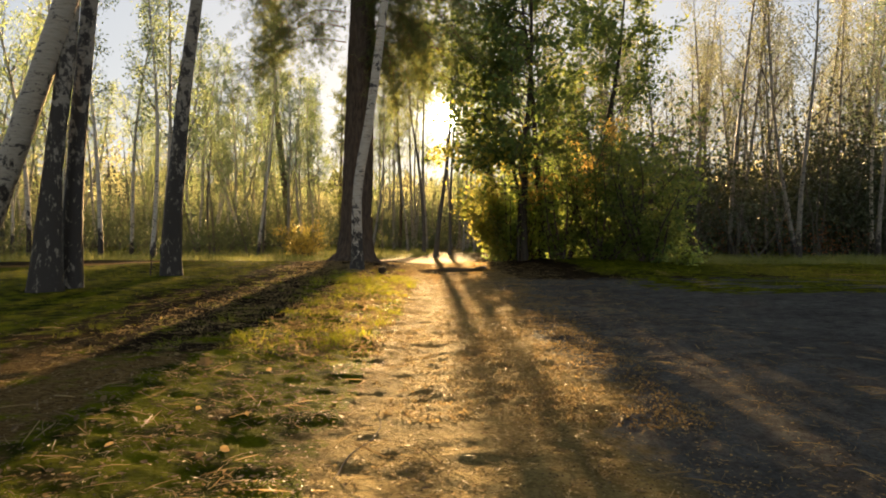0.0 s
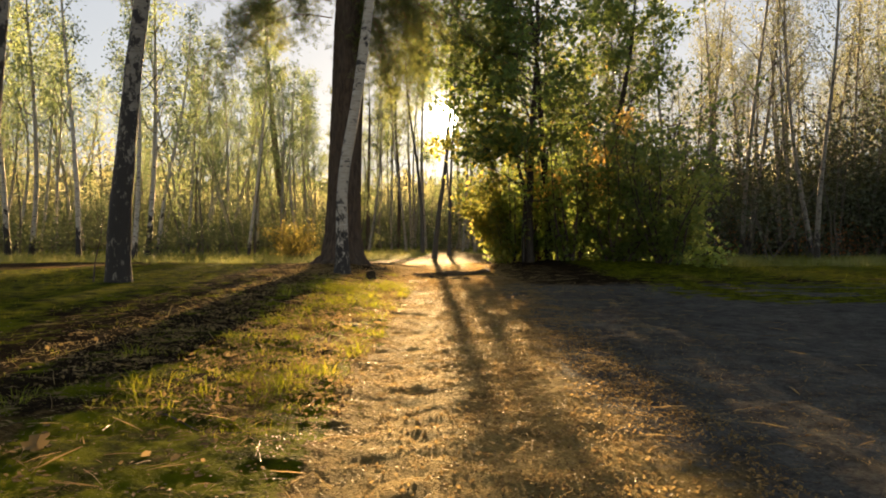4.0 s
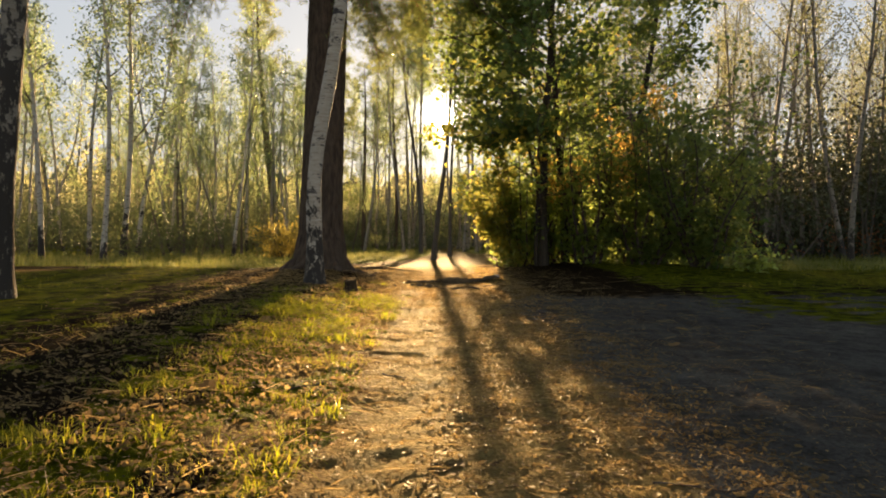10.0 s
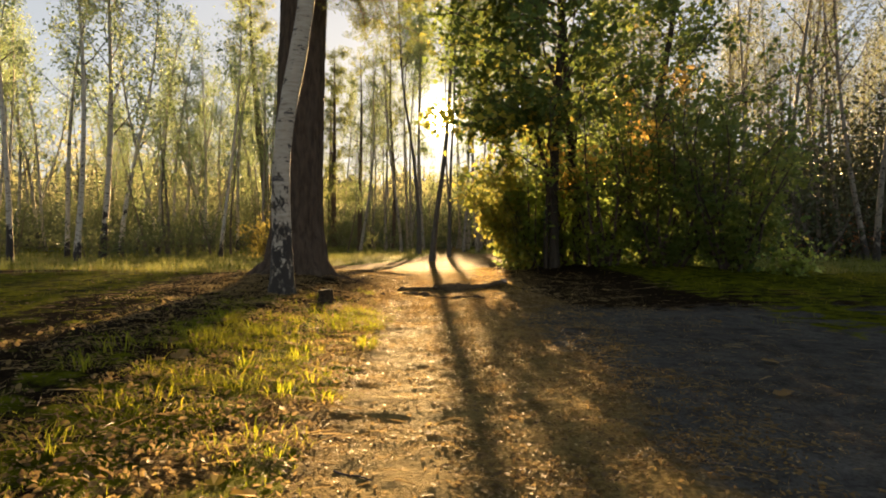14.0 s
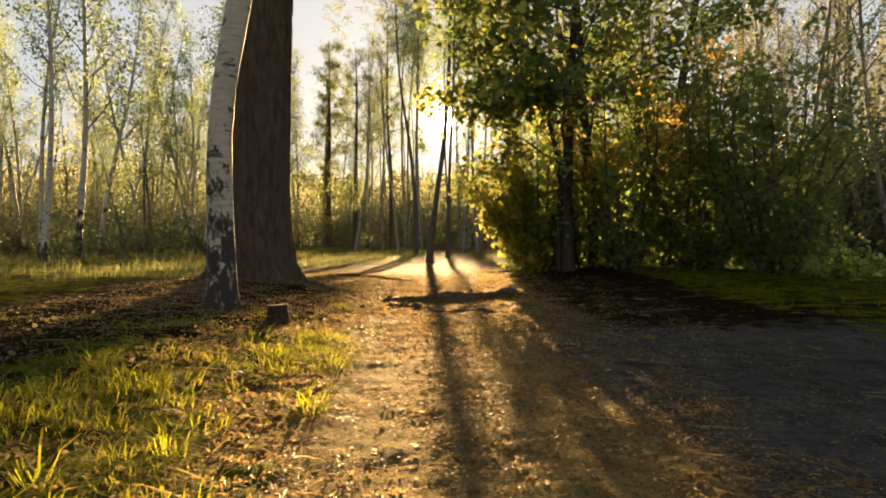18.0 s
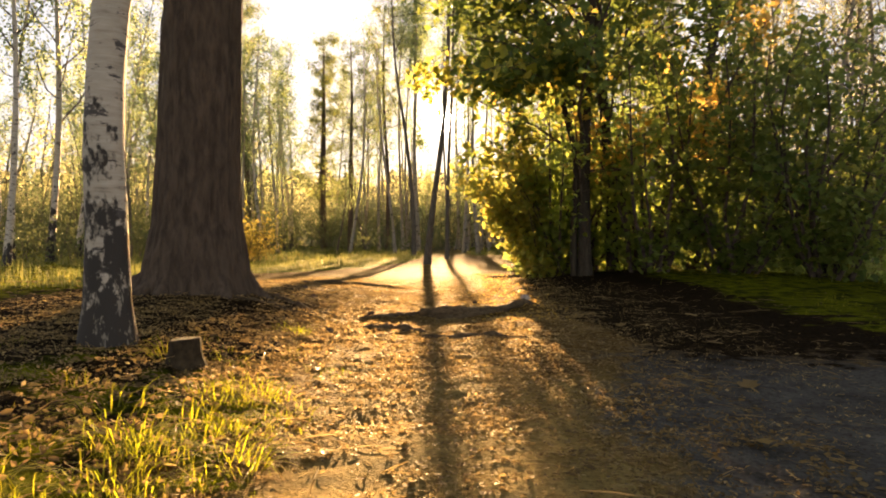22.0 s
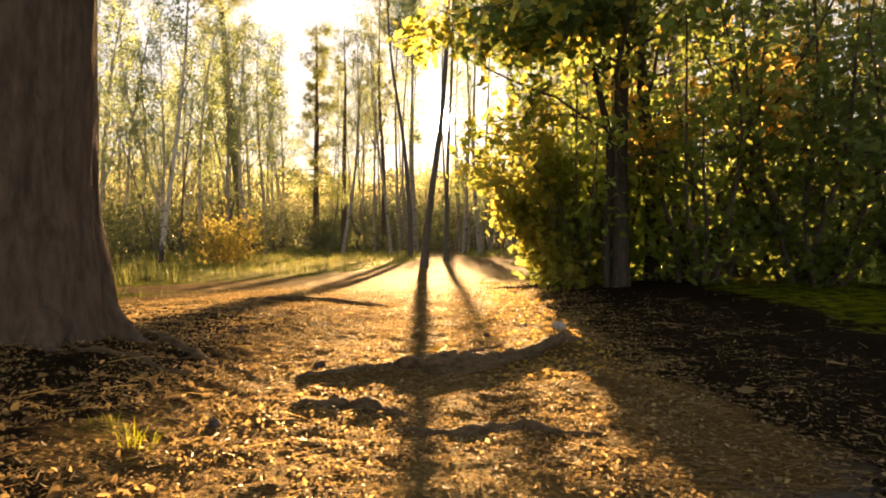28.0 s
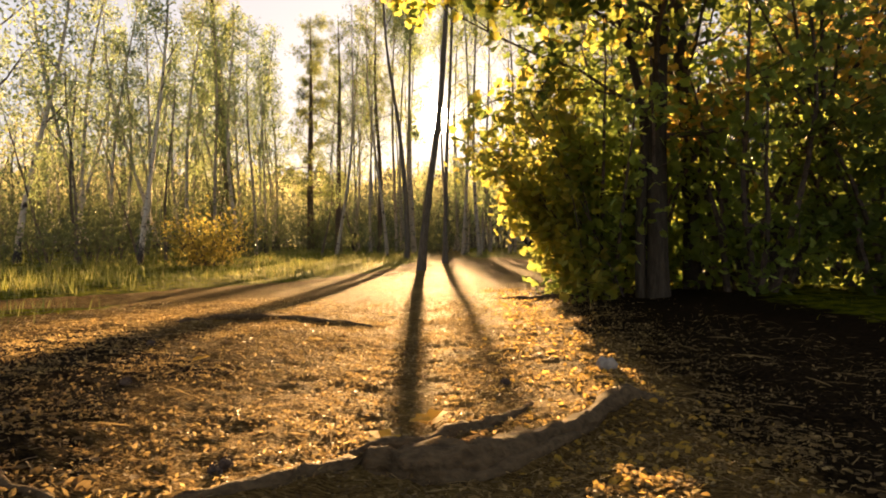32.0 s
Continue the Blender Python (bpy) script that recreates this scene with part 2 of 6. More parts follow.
def ground_material():
    """Sandy trodden earth, moss and turf between it, and brown litter: the sheet's own masks say where."""
    m, n, l, out = nodes_of("woodland_ground")
    p = n.new("ShaderNodeBsdfPrincipled")
    turf, litter, soil_shade, grey = n.new("ShaderNodeAttribute"), n.new("ShaderNodeAttribute"), n.new("ShaderNodeAttribute"), n.new("ShaderNodeAttribute")
    turf.attribute_name, litter.attribute_name, soil_shade.attribute_name, grey.attribute_name = "turf", "litter", "soil_shade", "grey"
    big = noise_node(n, l, 0.55, 5, 0.6)
    mid = noise_node(n, l, 4.5, 6, 0.65)
    fine = noise_node(n, l, 34.0, 5, 0.7)
    grit = noise_node(n, l, 150.0, 3, 0.7)
    sand = ramp_node(n, [(0.3, (0.22, 0.155, 0.056)), (0.5, (0.41, 0.30, 0.112)), (0.72, (0.52, 0.40, 0.165))])
    l.new(mid.outputs["Fac"], sand.inputs[0])
    crumbs = ramp_node(n, [(0.40, (0.42, 0.42, 0.42)), (0.54, (1, 1, 1))])
    l.new(fine.outputs["Fac"], crumbs.inputs[0])
    c = mixed(n, l, 0.7, sand.outputs[0], crumbs.outputs[0], "MULTIPLY")
    moss = ramp_node(n, [(0.3, (0.024, 0.021, 0.008)), (0.43, (0.056, 0.068, 0.007)), (0.54, (0.152, 0.168, 0.008)), (0.8, (0.24, 0.255, 0.010))])
    l.new(mid.outputs["Fac"], moss.inputs[0])
    duff = ramp_node(n, [(0.3, (0.032, 0.019, 0.008)), (0.48, (0.13, 0.079, 0.028)), (0.68, (0.27, 0.172, 0.060))])
    l.new(fine.outputs["Fac"], duff.inputs[0])

    # fine needles and fibres that lie every way
    fibres = None
    for turn in (20, 75, 140):
        tc, mp, tx = n.new("ShaderNodeTexCoord"), n.new("ShaderNodeMapping"), n.new("ShaderNodeTexNoise")
        mp.inputs["Rotation"].default_value = (0, 0, radians(turn))
        mp.inputs["Scale"].default_value = (16, 150, 16)
        tx.inputs["Scale"].default_value, tx.inputs["Detail"].default_value = 1.0, 2.0
        l.new(tc.outputs["Object"], mp.inputs[0])
        l.new(mp.outputs[0], tx.inputs["Vector"])
        if fibres is None:
            fibres = tx.outputs["Fac"]
        else:
            mx = n.new("ShaderNodeMath")
            mx.operation = "MAXIMUM"
            l.new(fibres, mx.inputs[0])
            l.new(tx.outputs["Fac"], mx.inputs[1])
            fibres = mx.outputs[0]
    thread = ramp_node(n, [(0.555, (0, 0, 0)), (0.63, (1, 1, 1))])
    l.new(fibres, thread.inputs[0])
    needled = mixed(n, l, thread.outputs[0], duff.outputs[0], (0.31, 0.205, 0.078))
    faint = n.new("ShaderNodeMath")
    faint.operation, faint.inputs[1].default_value = "MULTIPLY", 0.45
    l.new(thread.outputs[0], faint.inputs[0])
    c = mixed(n, l, faint.outputs[0], c, (0.33, 0.225, 0.09))

    def masked(att, sharp):
        s = n.new("ShaderNodeMath")
        s.operation = "MULTIPLY_ADD"
        s.inputs[1].default_value = 0.9
        l.new(mid.outputs["Fac"], s.inputs[0])
        l.new(att.outputs["Fac"], s.inputs[2])
        r = ramp_node(n, [(0.93 - sharp, (0, 0, 0)), (0.93 + sharp, (1, 1, 1))])
        l.new(s.outputs[0], r.inputs[0])
        return r.outputs[0]

    c = mixed(n, l, masked(litter, 0.14), c, needled)
    # the same sand greyed, as it looks in shade
    shaded_sand = ramp_node(n, [(0.3, (0.085, 0.082, 0.076)), (0.5, (0.155, 0.150, 0.140)), (0.72, (0.23, 0.22, 0.20))])
    l.new(mid.outputs["Fac"], shaded_sand.inputs[0])
    c = mixed(n, l, masked(grey, 0.2), c, mixed(n, l, 0.6, shaded_sand.outputs[0], crumbs.outputs[0], "MULTIPLY"))
    # dark soil colour, laid also where shade darkens the ground
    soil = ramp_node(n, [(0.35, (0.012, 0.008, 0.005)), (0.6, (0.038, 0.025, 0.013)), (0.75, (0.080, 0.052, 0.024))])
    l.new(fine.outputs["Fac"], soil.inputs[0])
    c = mixed(n, l, masked(soil_shade, 0.12), c, soil.outputs[0])
    c = mixed(n, l, masked(turf, 0.10), c, moss.outputs[0])
    tone = ramp_node(n, [(0.3, (0.72, 0.72, 0.72)), (0.7, (1.12, 1.12, 1.12))])
    l.new(big.outputs["Fac"], tone.inputs[0])
    c = mixed(n, l, 1.0, c, tone.outputs[0], "MULTIPLY")
    l.new(c, p.inputs["Base Color"])
    p.inputs["Roughness"].default_value = 0.8
    p.inputs["Specular IOR Level"].default_value = 0.009
    hh = n.new("ShaderNodeMath")
    hh.operation = "MULTIPLY_ADD"
    hh.inputs[1].default_value = 0.35
    lump = noise_node(n, l, 11.0, 5, 0.68)
    both = n.new("ShaderNodeMath")
    both.operation, both.inputs[1].default_value = "MULTIPLY_ADD", 2.2
    l.new(lump.outputs["Fac"], both.inputs[0])
    l.new(fine.outputs["Fac"], both.inputs[2])
    l.new(grit.outputs["Fac"], hh.inputs[0])
    fib = n.new("ShaderNodeMath")
    fib.operation, fib.inputs[1].default_value = "MULTIPLY_ADD", 0.5
    l.new(thread.outputs[0], fib.inputs[0])
    l.new(both.outputs[0], fib.inputs[2])
    l.new(fib.outputs[0], hh.inputs[2])
    bump_to(n, l, hh.outputs[0], 1.0, 0.11, p)
    l.new(p.outputs[0], out.inputs["Surface"])
    return m


M_GROUND = ground_material()
M_PINE = bark_material("pine_bark", (0.034, 0.023, 0.016), (0.145, 0.104, 0.074), 12.0, (1.4, 1.4, 0.36), depth=0.09, low=0.36, high=0.64)
M_PINE_UP = bark_material("orange_pine_bark", (0.09, 0.05, 0.03), (0.30, 0.15, 0.075), 6.0, (1.5, 1.5, 0.5))
M_BIRCH = birch_bark("birch_bark", 2.4, 1)
M_BIRCH_SCARRED = birch_bark("scarred_birch_bark", 1.5, 3, 0.25, 1.5, 0.85)
M_BIRCH_NEAR = birch_bark("black_footed_birch_bark", 5.2, 4, 0.36, 1.4, 0.46)
M_BIRCH_GREY = birch_bark("grey_birch_bark", 1.6, 6, 0.3, 1.0, 0.42)
M_BIRCH_FAR = birch_bark("far_birch_bark", 1.0, 7, 0.06, 1.0, 0.6)
M_BIRCH_BROWN = birch_bark("brown_birch_bark", 2.2, 5, 0.20, 1.2, 0.62)
M_BIRCH_PALE = birch_bark("pale_birch_bark", 1.3, 2)
M_GREY_BARK = bark_material("grey_bark", (0.045, 0.038, 0.03), (0.17, 0.145, 0.115), 14.0, (1.5, 1.5, 0.4))
M_MAPLE_BARK = bark_material("dark_maple_bark", (0.022, 0.018, 0.013), (0.085, 0.068, 0.050), 16.0, (1.5, 1.5, 0.35))
M_TWIG = plain_material("twig_bark", [(0.3, (0.04, 0.03, 0.024)), (0.7, (0.13, 0.10, 0.08))], 12.0)
M_LEAF_BIRCH = leaf_material("birch_leaf", [(0.15, (0.072, 0.112, 0.036)), (0.45, (0.102, 0.146, 0.044)), (0.8, (0.140, 0.164, 0.056)), (1.0, (0.20, 0.18, 0.06))], 0.60, thin=2.3, rich=0.66, through_tint=(0.94, 1.0, 0.62))
M_LEAF_SAPLING = leaf_material("sapling_leaf", [(0.15, (0.060, 0.082, 0.028)), (0.45, (0.084, 0.106, 0.034)), (0.8, (0.115, 0.122, 0.042)), (1.0, (0.16, 0.135, 0.05))], 0.45, thin=1.4, rich=0.66, through_tint=(0.96, 1.0, 0.62))
M_LEAF_MAPLE = leaf_material("maple_leaf", [(0.1, (0.030, 0.050, 0.012)), (0.5, (0.050, 0.075, 0.014)), (0.85, (0.090, 0.102, 0.016)), (1.0, (0.22, 0.14, 0.02))], 0.60, thin=3.4)
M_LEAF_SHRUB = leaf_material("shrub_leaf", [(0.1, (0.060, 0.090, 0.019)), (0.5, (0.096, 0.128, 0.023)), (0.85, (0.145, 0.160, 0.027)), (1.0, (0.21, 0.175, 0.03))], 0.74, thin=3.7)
# darker copy of the shrub leaf, shade of the thicket's right end in its colour
M_LEAF_SHADED = leaf_material("shaded_hazel_leaf", [(0.1, (0.046, 0.068, 0.016)), (0.5, (0.074, 0.100, 0.020)), (0.85, (0.112, 0.126, 0.024)), (1.0, (0.17, 0.145, 0.028))], 0.60, thin=2.9)
M_LEAF_AMBER = leaf_material("amber_leaf", [(0.1, (0.22, 0.18, 0.02)), (0.5, (0.34, 0.23, 0.02)), (1.0, (0.38, 0.20, 0.02))], 0.6, thin=2.4, through_tint=(1.0, 0.95, 0.5))
# lighter copy of the shrub leaf, with the sunny edge's light in its colour
M_LEAF_LIT_EDGE = leaf_material("sunlit_edge_leaf", [(0.1, (0.10, 0.13, 0.02)), (0.6, (0.17, 0.18, 0.025)), (1.0, (0.27, 0.20, 0.025))], 0.68, thin=2.2)
M_LEAF_BUSH = leaf_material("golden_bush_leaf", [(0.1, (0.12, 0.12, 0.016)), (0.6, (0.21, 0.165, 0.018)), (1.0, (0.29, 0.18, 0.02))], 0.6, thin=1.7)
M_LEAF_GOLD = leaf_material("golden_leaf", [(0.1, (0.17, 0.20, 0.02)), (0.5, (0.29, 0.28, 0.025)), (0.9, (0.40, 0.28, 0.02))], 0.6, thin=1.9, through_tint=(0.98, 1.0, 0.5))
M_LEAF_RUST = leaf_material("rust_leaf", [(0.1, (0.12, 0.05, 0.015)), (0.6, (0.24, 0.08, 0.02)), (0.9, (0.26, 0.12, 0.03))], 0.5, through_tint=(1.0, 0.93, 0.56))
M_NEEDLE = leaf_material("pine_needle", [(0.1, (0.040, 0.052, 0.018)), (0.6, (0.070, 0.080, 0.024)), (0.95, (0.12, 0.12, 0.03))], 0.5, thin=3.2)
M_GRASS = leaf_material("grass_blade", [(0.1, (0.072, 0.094, 0.009)), (0.5, (0.118, 0.136, 0.011)), (0.85, (0.19, 0.175, 0.018)), (1.0, (0.24, 0.18, 0.04))], 0.62, gloss=0.75, thin=2.9, rich=0.95, through_tint=(1.0, 0.97, 0.40))
M_LEAF_DULL = leaf_material("dull_olive_leaf", [(0.1, (0.040, 0.050, 0.026)), (0.5, (0.074, 0.082, 0.040)), (0.95, (0.11, 0.106, 0.050))], 0.12, thin=1.2)
M_LEAF_PALE = leaf_material("pale_thin_leaf", [(0.1, (0.10, 0.112, 0.055)), (0.5, (0.14, 0.148, 0.07)), (0.95, (0.19, 0.18, 0.08))], 0.5, thin=1.7, rich=0.6)
# leaf colours made pale and dull to stand in for distant haze
M_LEAF_HAZY = leaf_material("hazy_far_leaf", [(0.1, (0.12, 0.125, 0.06)), (0.5, (0.17, 0.165, 0.08)), (0.95, (0.24, 0.21, 0.10))], 0.6, thin=2.2, rich=0.6)
M_MEADOW = leaf_material("meadow_blade", [(0.1, (0.085, 0.11, 0.026)), (0.5, (0.15, 0.16, 0.04)), (0.9, (0.24, 0.21, 0.07))], 0.52, thin=1.7, through_tint=(0.98, 1.0, 0.55))
M_FALLEN = leaf_material("fallen_leaf", [(0.1, (0.062, 0.041, 0.020)), (0.45, (0.15, 0.098, 0.040)), (0.75, (0.26, 0.178, 0.066)), (1.0, (0.38, 0.29, 0.10))], 0.5, gloss=0.6, thin=1.9, through_tint=(1.0, 0.93, 0.56))
M_YELLOW_FALLEN = leaf_material("yellow_fallen_leaf", [(0.1, (0.34, 0.20, 0.03)), (0.6, (0.46, 0.29, 0.03)), (1.0, (0.42, 0.18, 0.03))], 0.5, gloss=0.7, thin=1.8, through_tint=(1.0, 0.93, 0.5))
M_STRAW = leaf_material("dry_stalk", [(0.1, (0.09, 0.058, 0.025)), (0.6, (0.25, 0.168, 0.068)), (1.0, (0.42, 0.31, 0.15))], 0.5, 0.5, 2.0, through_tint=(1.0, 0.93, 0.56))
M_CLOD = plain_material("earth_crumb", [(0.2, (0.04, 0.027, 0.017)), (0.6, (0.10, 0.07, 0.042)), (1.0, (0.18, 0.13, 0.08))], 40.0, 0.95, island=True)
M_ROOT = bark_material("root_bark", (0.035, 0.024, 0.013), (0.17, 0.115, 0.062), 22.0, (0.7, 1.4, 1.4), depth=0.05)
M_CUT = plain_material("weathered_cut_wood", [(0.3, (0.06, 0.045, 0.03)), (0.7, (0.17, 0.135, 0.095))], 30.0, 0.85)
M_STUMP = plain_material("dark_stump_bark", [(0.3, (0.018, 0.012, 0.007)), (0.7, (0.060, 0.042, 0.022))], 25.0)


def haze_glow_material():
    """Woods far off: sunlit haze painted as glow, brightest below the sun."""
    m, n, l, out = nodes_of("glowing_hazy_woods")
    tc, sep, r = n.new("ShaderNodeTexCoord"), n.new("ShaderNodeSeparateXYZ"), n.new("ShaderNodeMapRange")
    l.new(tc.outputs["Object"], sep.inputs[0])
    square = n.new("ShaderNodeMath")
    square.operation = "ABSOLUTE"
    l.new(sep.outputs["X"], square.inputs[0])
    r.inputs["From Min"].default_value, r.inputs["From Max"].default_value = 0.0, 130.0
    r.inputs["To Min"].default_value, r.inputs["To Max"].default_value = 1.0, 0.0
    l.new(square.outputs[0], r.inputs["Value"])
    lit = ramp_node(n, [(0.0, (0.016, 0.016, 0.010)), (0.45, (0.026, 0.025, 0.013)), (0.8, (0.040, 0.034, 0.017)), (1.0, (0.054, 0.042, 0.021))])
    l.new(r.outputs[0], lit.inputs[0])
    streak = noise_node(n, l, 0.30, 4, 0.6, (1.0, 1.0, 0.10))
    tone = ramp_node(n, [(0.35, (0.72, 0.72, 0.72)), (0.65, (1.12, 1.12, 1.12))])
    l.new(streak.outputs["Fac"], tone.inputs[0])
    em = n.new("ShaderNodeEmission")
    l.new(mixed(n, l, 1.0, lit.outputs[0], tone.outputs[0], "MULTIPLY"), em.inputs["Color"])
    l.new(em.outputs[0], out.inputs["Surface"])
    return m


M_HAZE_GLOW = haze_glow_material()

# ---- mesh helpers ----


class Shape:
    """Collects tubes and leaves, and becomes one mesh."""

    def __init__(self):
        self.v, self.loops, self.sizes, self.slots, self.count, self.slot = [], [], [], [], 0, 0

    def add(self, verts, faces):
        verts, faces = np.asarray(verts, float), np.asarray(faces, np.int64)
        self.v.append(verts)
        self.loops.append((faces + self.count).ravel())
        self.sizes.append(np.full(len(faces), faces.shape[1], np.int64))
        self.slots.append(np.full(len(faces), self.slot, np.int32))
        self.count += len(verts)

    def tube(self, pts, radii, sides=6, wobble=0.0):
        pts, radii = np.asarray(pts, float), np.asarray(radii, float)
        way = np.gradient(pts, axis=0)
        way /= np.linalg.norm(way, axis=1)[:, None] + 1e-9
        ref = np.array([1.0, 0, 0]) if abs(way[0][0]) < 0.9 else np.array([0, 1.0, 0])
        side = np.cross(way, ref)
        side /= np.linalg.norm(side, axis=1)[:, None] + 1e-9
        up = np.cross(way, side)
        ang = np.linspace(0, 2 * np.pi, sides, endpoint=False)
        rr = radii[:, None] * (1 + (RNG.normal(0, wobble, (len(pts), sides)) if wobble else 0))
        v = pts[:, None, :] + rr[..., None] * (np.cos(ang)[None, :, None] * side[:, None, :] + np.sin(ang)[None, :, None] * up[:, None, :])
        n = len(pts)
        i, j = np.meshgrid(np.arange(n - 1), np.arange(sides), indexing="ij")
        k = (j + 1) % sides
        f = np.stack([i * sides + j, (i + 1) * sides + j, (i + 1) * sides + k, i * sides + k], -1).reshape(-1, 4)
        self.add(v.reshape(-1, 3), f)

    def scatter(self, template, faces, places, turns, sizes):
        """Copies a small template to many places: turns are (n, 3, 3)."""
        t = np.asarray(template, float)
        v = np.einsum("nij,kj->nki", turns, t) * np.asarray(sizes)[:, None, None] + np.asarray(places)[:, None, :]
        k = len(t)
        for fs in faces:
            f = np.asarray(fs)[None, :] + (np.arange(len(places)) * k)[:, None]
            self.loops.append((f + self.count).ravel())
            self.sizes.append(np.full(len(f), len(fs), np.int64))
            self.slots.append(np.full(len(f), self.slot, np.int32))
        self.v.append(v.reshape(-1, 3))
        self.count += len(places) * k

    def mesh(self, name, material, smooth=False):
        me = bpy.data.meshes.new(name)
        v = np.concatenate(self.v).astype(np.float32)
        loops, sizes = np.concatenate(self.loops).astype(np.int32), np.concatenate(self.sizes).astype(np.int32)
        me.vertices.add(len(v))
        me.vertices.foreach_set("co", v.ravel())
        me.loops.add(len(loops))
        me.loops.foreach_set("vertex_index", loops)
        me.polygons.add(len(sizes))
        me.polygons.foreach_set("loop_start", np.concatenate([[0], np.cumsum(sizes)[:-1]]).astype(np.int32))
        me.polygons.foreach_set("use_smooth", np.full(len(sizes), smooth))
        for m in material if isinstance(material, (list, tuple)) else (material,):
            me.materials.append(m)
        me.polygons.foreach_set("material_index", np.concatenate(self.slots).astype(np.int32))
        me.update(calc_edges=True)
        return me


def part(name, shape, material, parent, label="", smooth=False):
    ob = new(name, shape.mesh(name, material, smooth))
    ob.parent = parent
    return tagged(ob, label)


def thing(name, at, label, category, group=""):
    ob = new(name)
    ob.location = at
    ob.empty_display_size = 0.2
    return tagged(ob, label, category, group)


def stuff(name, shape, material, label, category, smooth=False):
    return tagged(new(name, shape.mesh(name, material, smooth)), label, category, kind="stuff")


def unit(v):
    v = np.asarray(v, float)
    return v / (np.linalg.norm(v, axis=-1, keepdims=True) + 1e-9)


def turns_for(n, flat=0.0):
    """Random orientations; flat 1 leaves the template lying level, 0 turns it any way."""
    z = unit(RNG.normal(0, 1, (n, 3)) * (1 - flat) + np.array([0, 0, 1.0]) * flat * 1.4)
    x = RNG.normal(0, 1, (n, 3))
    x = unit(x - (x * z).sum(1, keepdims=True) * z)
    return np.stack([x, np.cross(z, x), z], -1)


OVAL = ([(0, 0, 0), (0.30, 0.45, 0.10), (0, 1, -0.05), (-0.30, 0.45, 0.10)], [(0, 1, 2), (0, 2, 3)])
LOBED = ([(0, 0, 0), (0.30, -0.06, 0.06), (0.52, 0.34, 0.10), (0.27, 0.46, 0.05), (0.34, 0.80, 0.06), (0, 1.0, -0.06),
          (-0.34, 0.80, 0.06), (-0.27, 0.46, 0.05), (-0.52, 0.34, 0.10), (-0.30, -0.06, 0.06)], [(0, 1, 2, 3), (0, 3, 4, 5), (0, 5, 6, 7), (0, 7, 8, 9)])
SPRAY = ([(-0.03, 0, 0), (0.03, 0, 0), (0.45, 0.75, 0.12), (0.40, 0.80, 0.1), (0.02, 0.05, 0), (0.02, 1.0, -0.02), (-0.04, 1.0, 0.02), (-0.02, 0.05, 0),
          (-0.40, 0.80, 0.12), (-0.46, 0.74, 0.1), (0, 0.2, 0), (0.25, 0.9, -0.25), (0.19, 0.93, -0.25), (0, 0.2, 0.02), (-0.2, 0.85, 0.28), (-0.26, 0.82, 0.28)],
         [(0, 1, 2, 3), (4, 5, 6, 7), (0, 1, 8, 9), (10, 11, 12), (13, 14, 15)])


def limb(start, way, length, radius, bend=0.25, steps=5, rise=0.1):
    """A bent tapering branch: its points and radii."""
    pts, p, d = [np.array(start, float)], np.array(start, float), unit(way)
    for _ in range(steps):
        d = unit(d + RNG.normal(0, bend, 3) * 0.5 + np.array([0, 0, rise]))
        p = p + d * length / steps
        pts.append(p)
    return np.array(pts), radius * np.linspace(1, 0.18, steps + 1) ** 0.9


def trunk_path(height, lean, curve, steps=12):
    """A rising line: lean is (x, y) at the top, curve how much it bows."""
    s = np.linspace(0, 1, steps + 1)
    a, b = RNG.uniform(0, 6.28, 2)
    wave = np.stack([np.sin(s * 4.5 + a) - math.sin(a), np.sin(s * 3.7 + b) - math.sin(b)], 1) * curve
    return np.concatenate([np.outer(s, lean) + wave, (s * height)[:, None]], 1)


def along(pts, s):
    q = s * (len(pts) - 1)
    i = min(int(q), len(pts) - 2)
    return pts[i] + (pts[i + 1] - pts[i]) * (q - i)


def crown_of(wood, trunk, radii, first, count, reach, rise, twigs=4, sub=0.5, thin=0.45, lengthen=0.0):
    """Limbs up a trunk with twigs on them; returns the places where leaves sit. wood is one shape, or an empty list that takes a shape for each limb."""
    seats, one = [], wood
    for i in range(count):
        s = first + (0.98 - first) * (i + RNG.uniform(0, 1)) / count
        base, r = along(trunk, s), np.interp(s, np.linspace(0, 1, len(radii)), radii)
        if isinstance(one, list):
            wood = Shape()
            one.append(wood)
        az = i * 2.4 + RNG.uniform(-0.5, 0.5)
        up = rise + RNG.uniform(-0.2, 0.25) + 0.5 * s
        ln = reach * (1.15 - 0.75 * (s - first) / (1 - first)) * RNG.uniform(0.7, 1.2)
        pts, rad = limb(base, (math.cos(az), math.sin(az), up), ln, r * thin, 0.3, 5, 0.12 * rise)
        wood.tube(pts, rad, 4)
        for k in range(twigs):
            q = RNG.uniform(0.3, 0.98)
            t0 = along(pts, q)
            way = unit(pts[-1] - pts[0]) + RNG.normal(0, 0.7, 3)
            tp, tr = limb(t0, way, ln * sub * RNG.uniform(0.5, 1.1), r * thin * 0.35, 0.4, 3, 0.0)
            wood.tube(tp, tr, 3)
            seats.append(tp[1:])
        seats.append(pts[2:])
    return np.concatenate(seats)


def foliage(shape, seats, count, spread, size, template, flat=0.2, droop=0.0):
    at = seats[RNG.integers(0, len(seats), count)] + RNG.normal(0, 1, (count, 3)) * np.array([spread, spread, spread * 0.8])
    at[:, 2] -= RNG.exponential(droop, count) if droop else 0
    shape.scatter(template[0], template[1], at, turns_for(count, flat), size * RNG.uniform(0.65, 1.3, count))


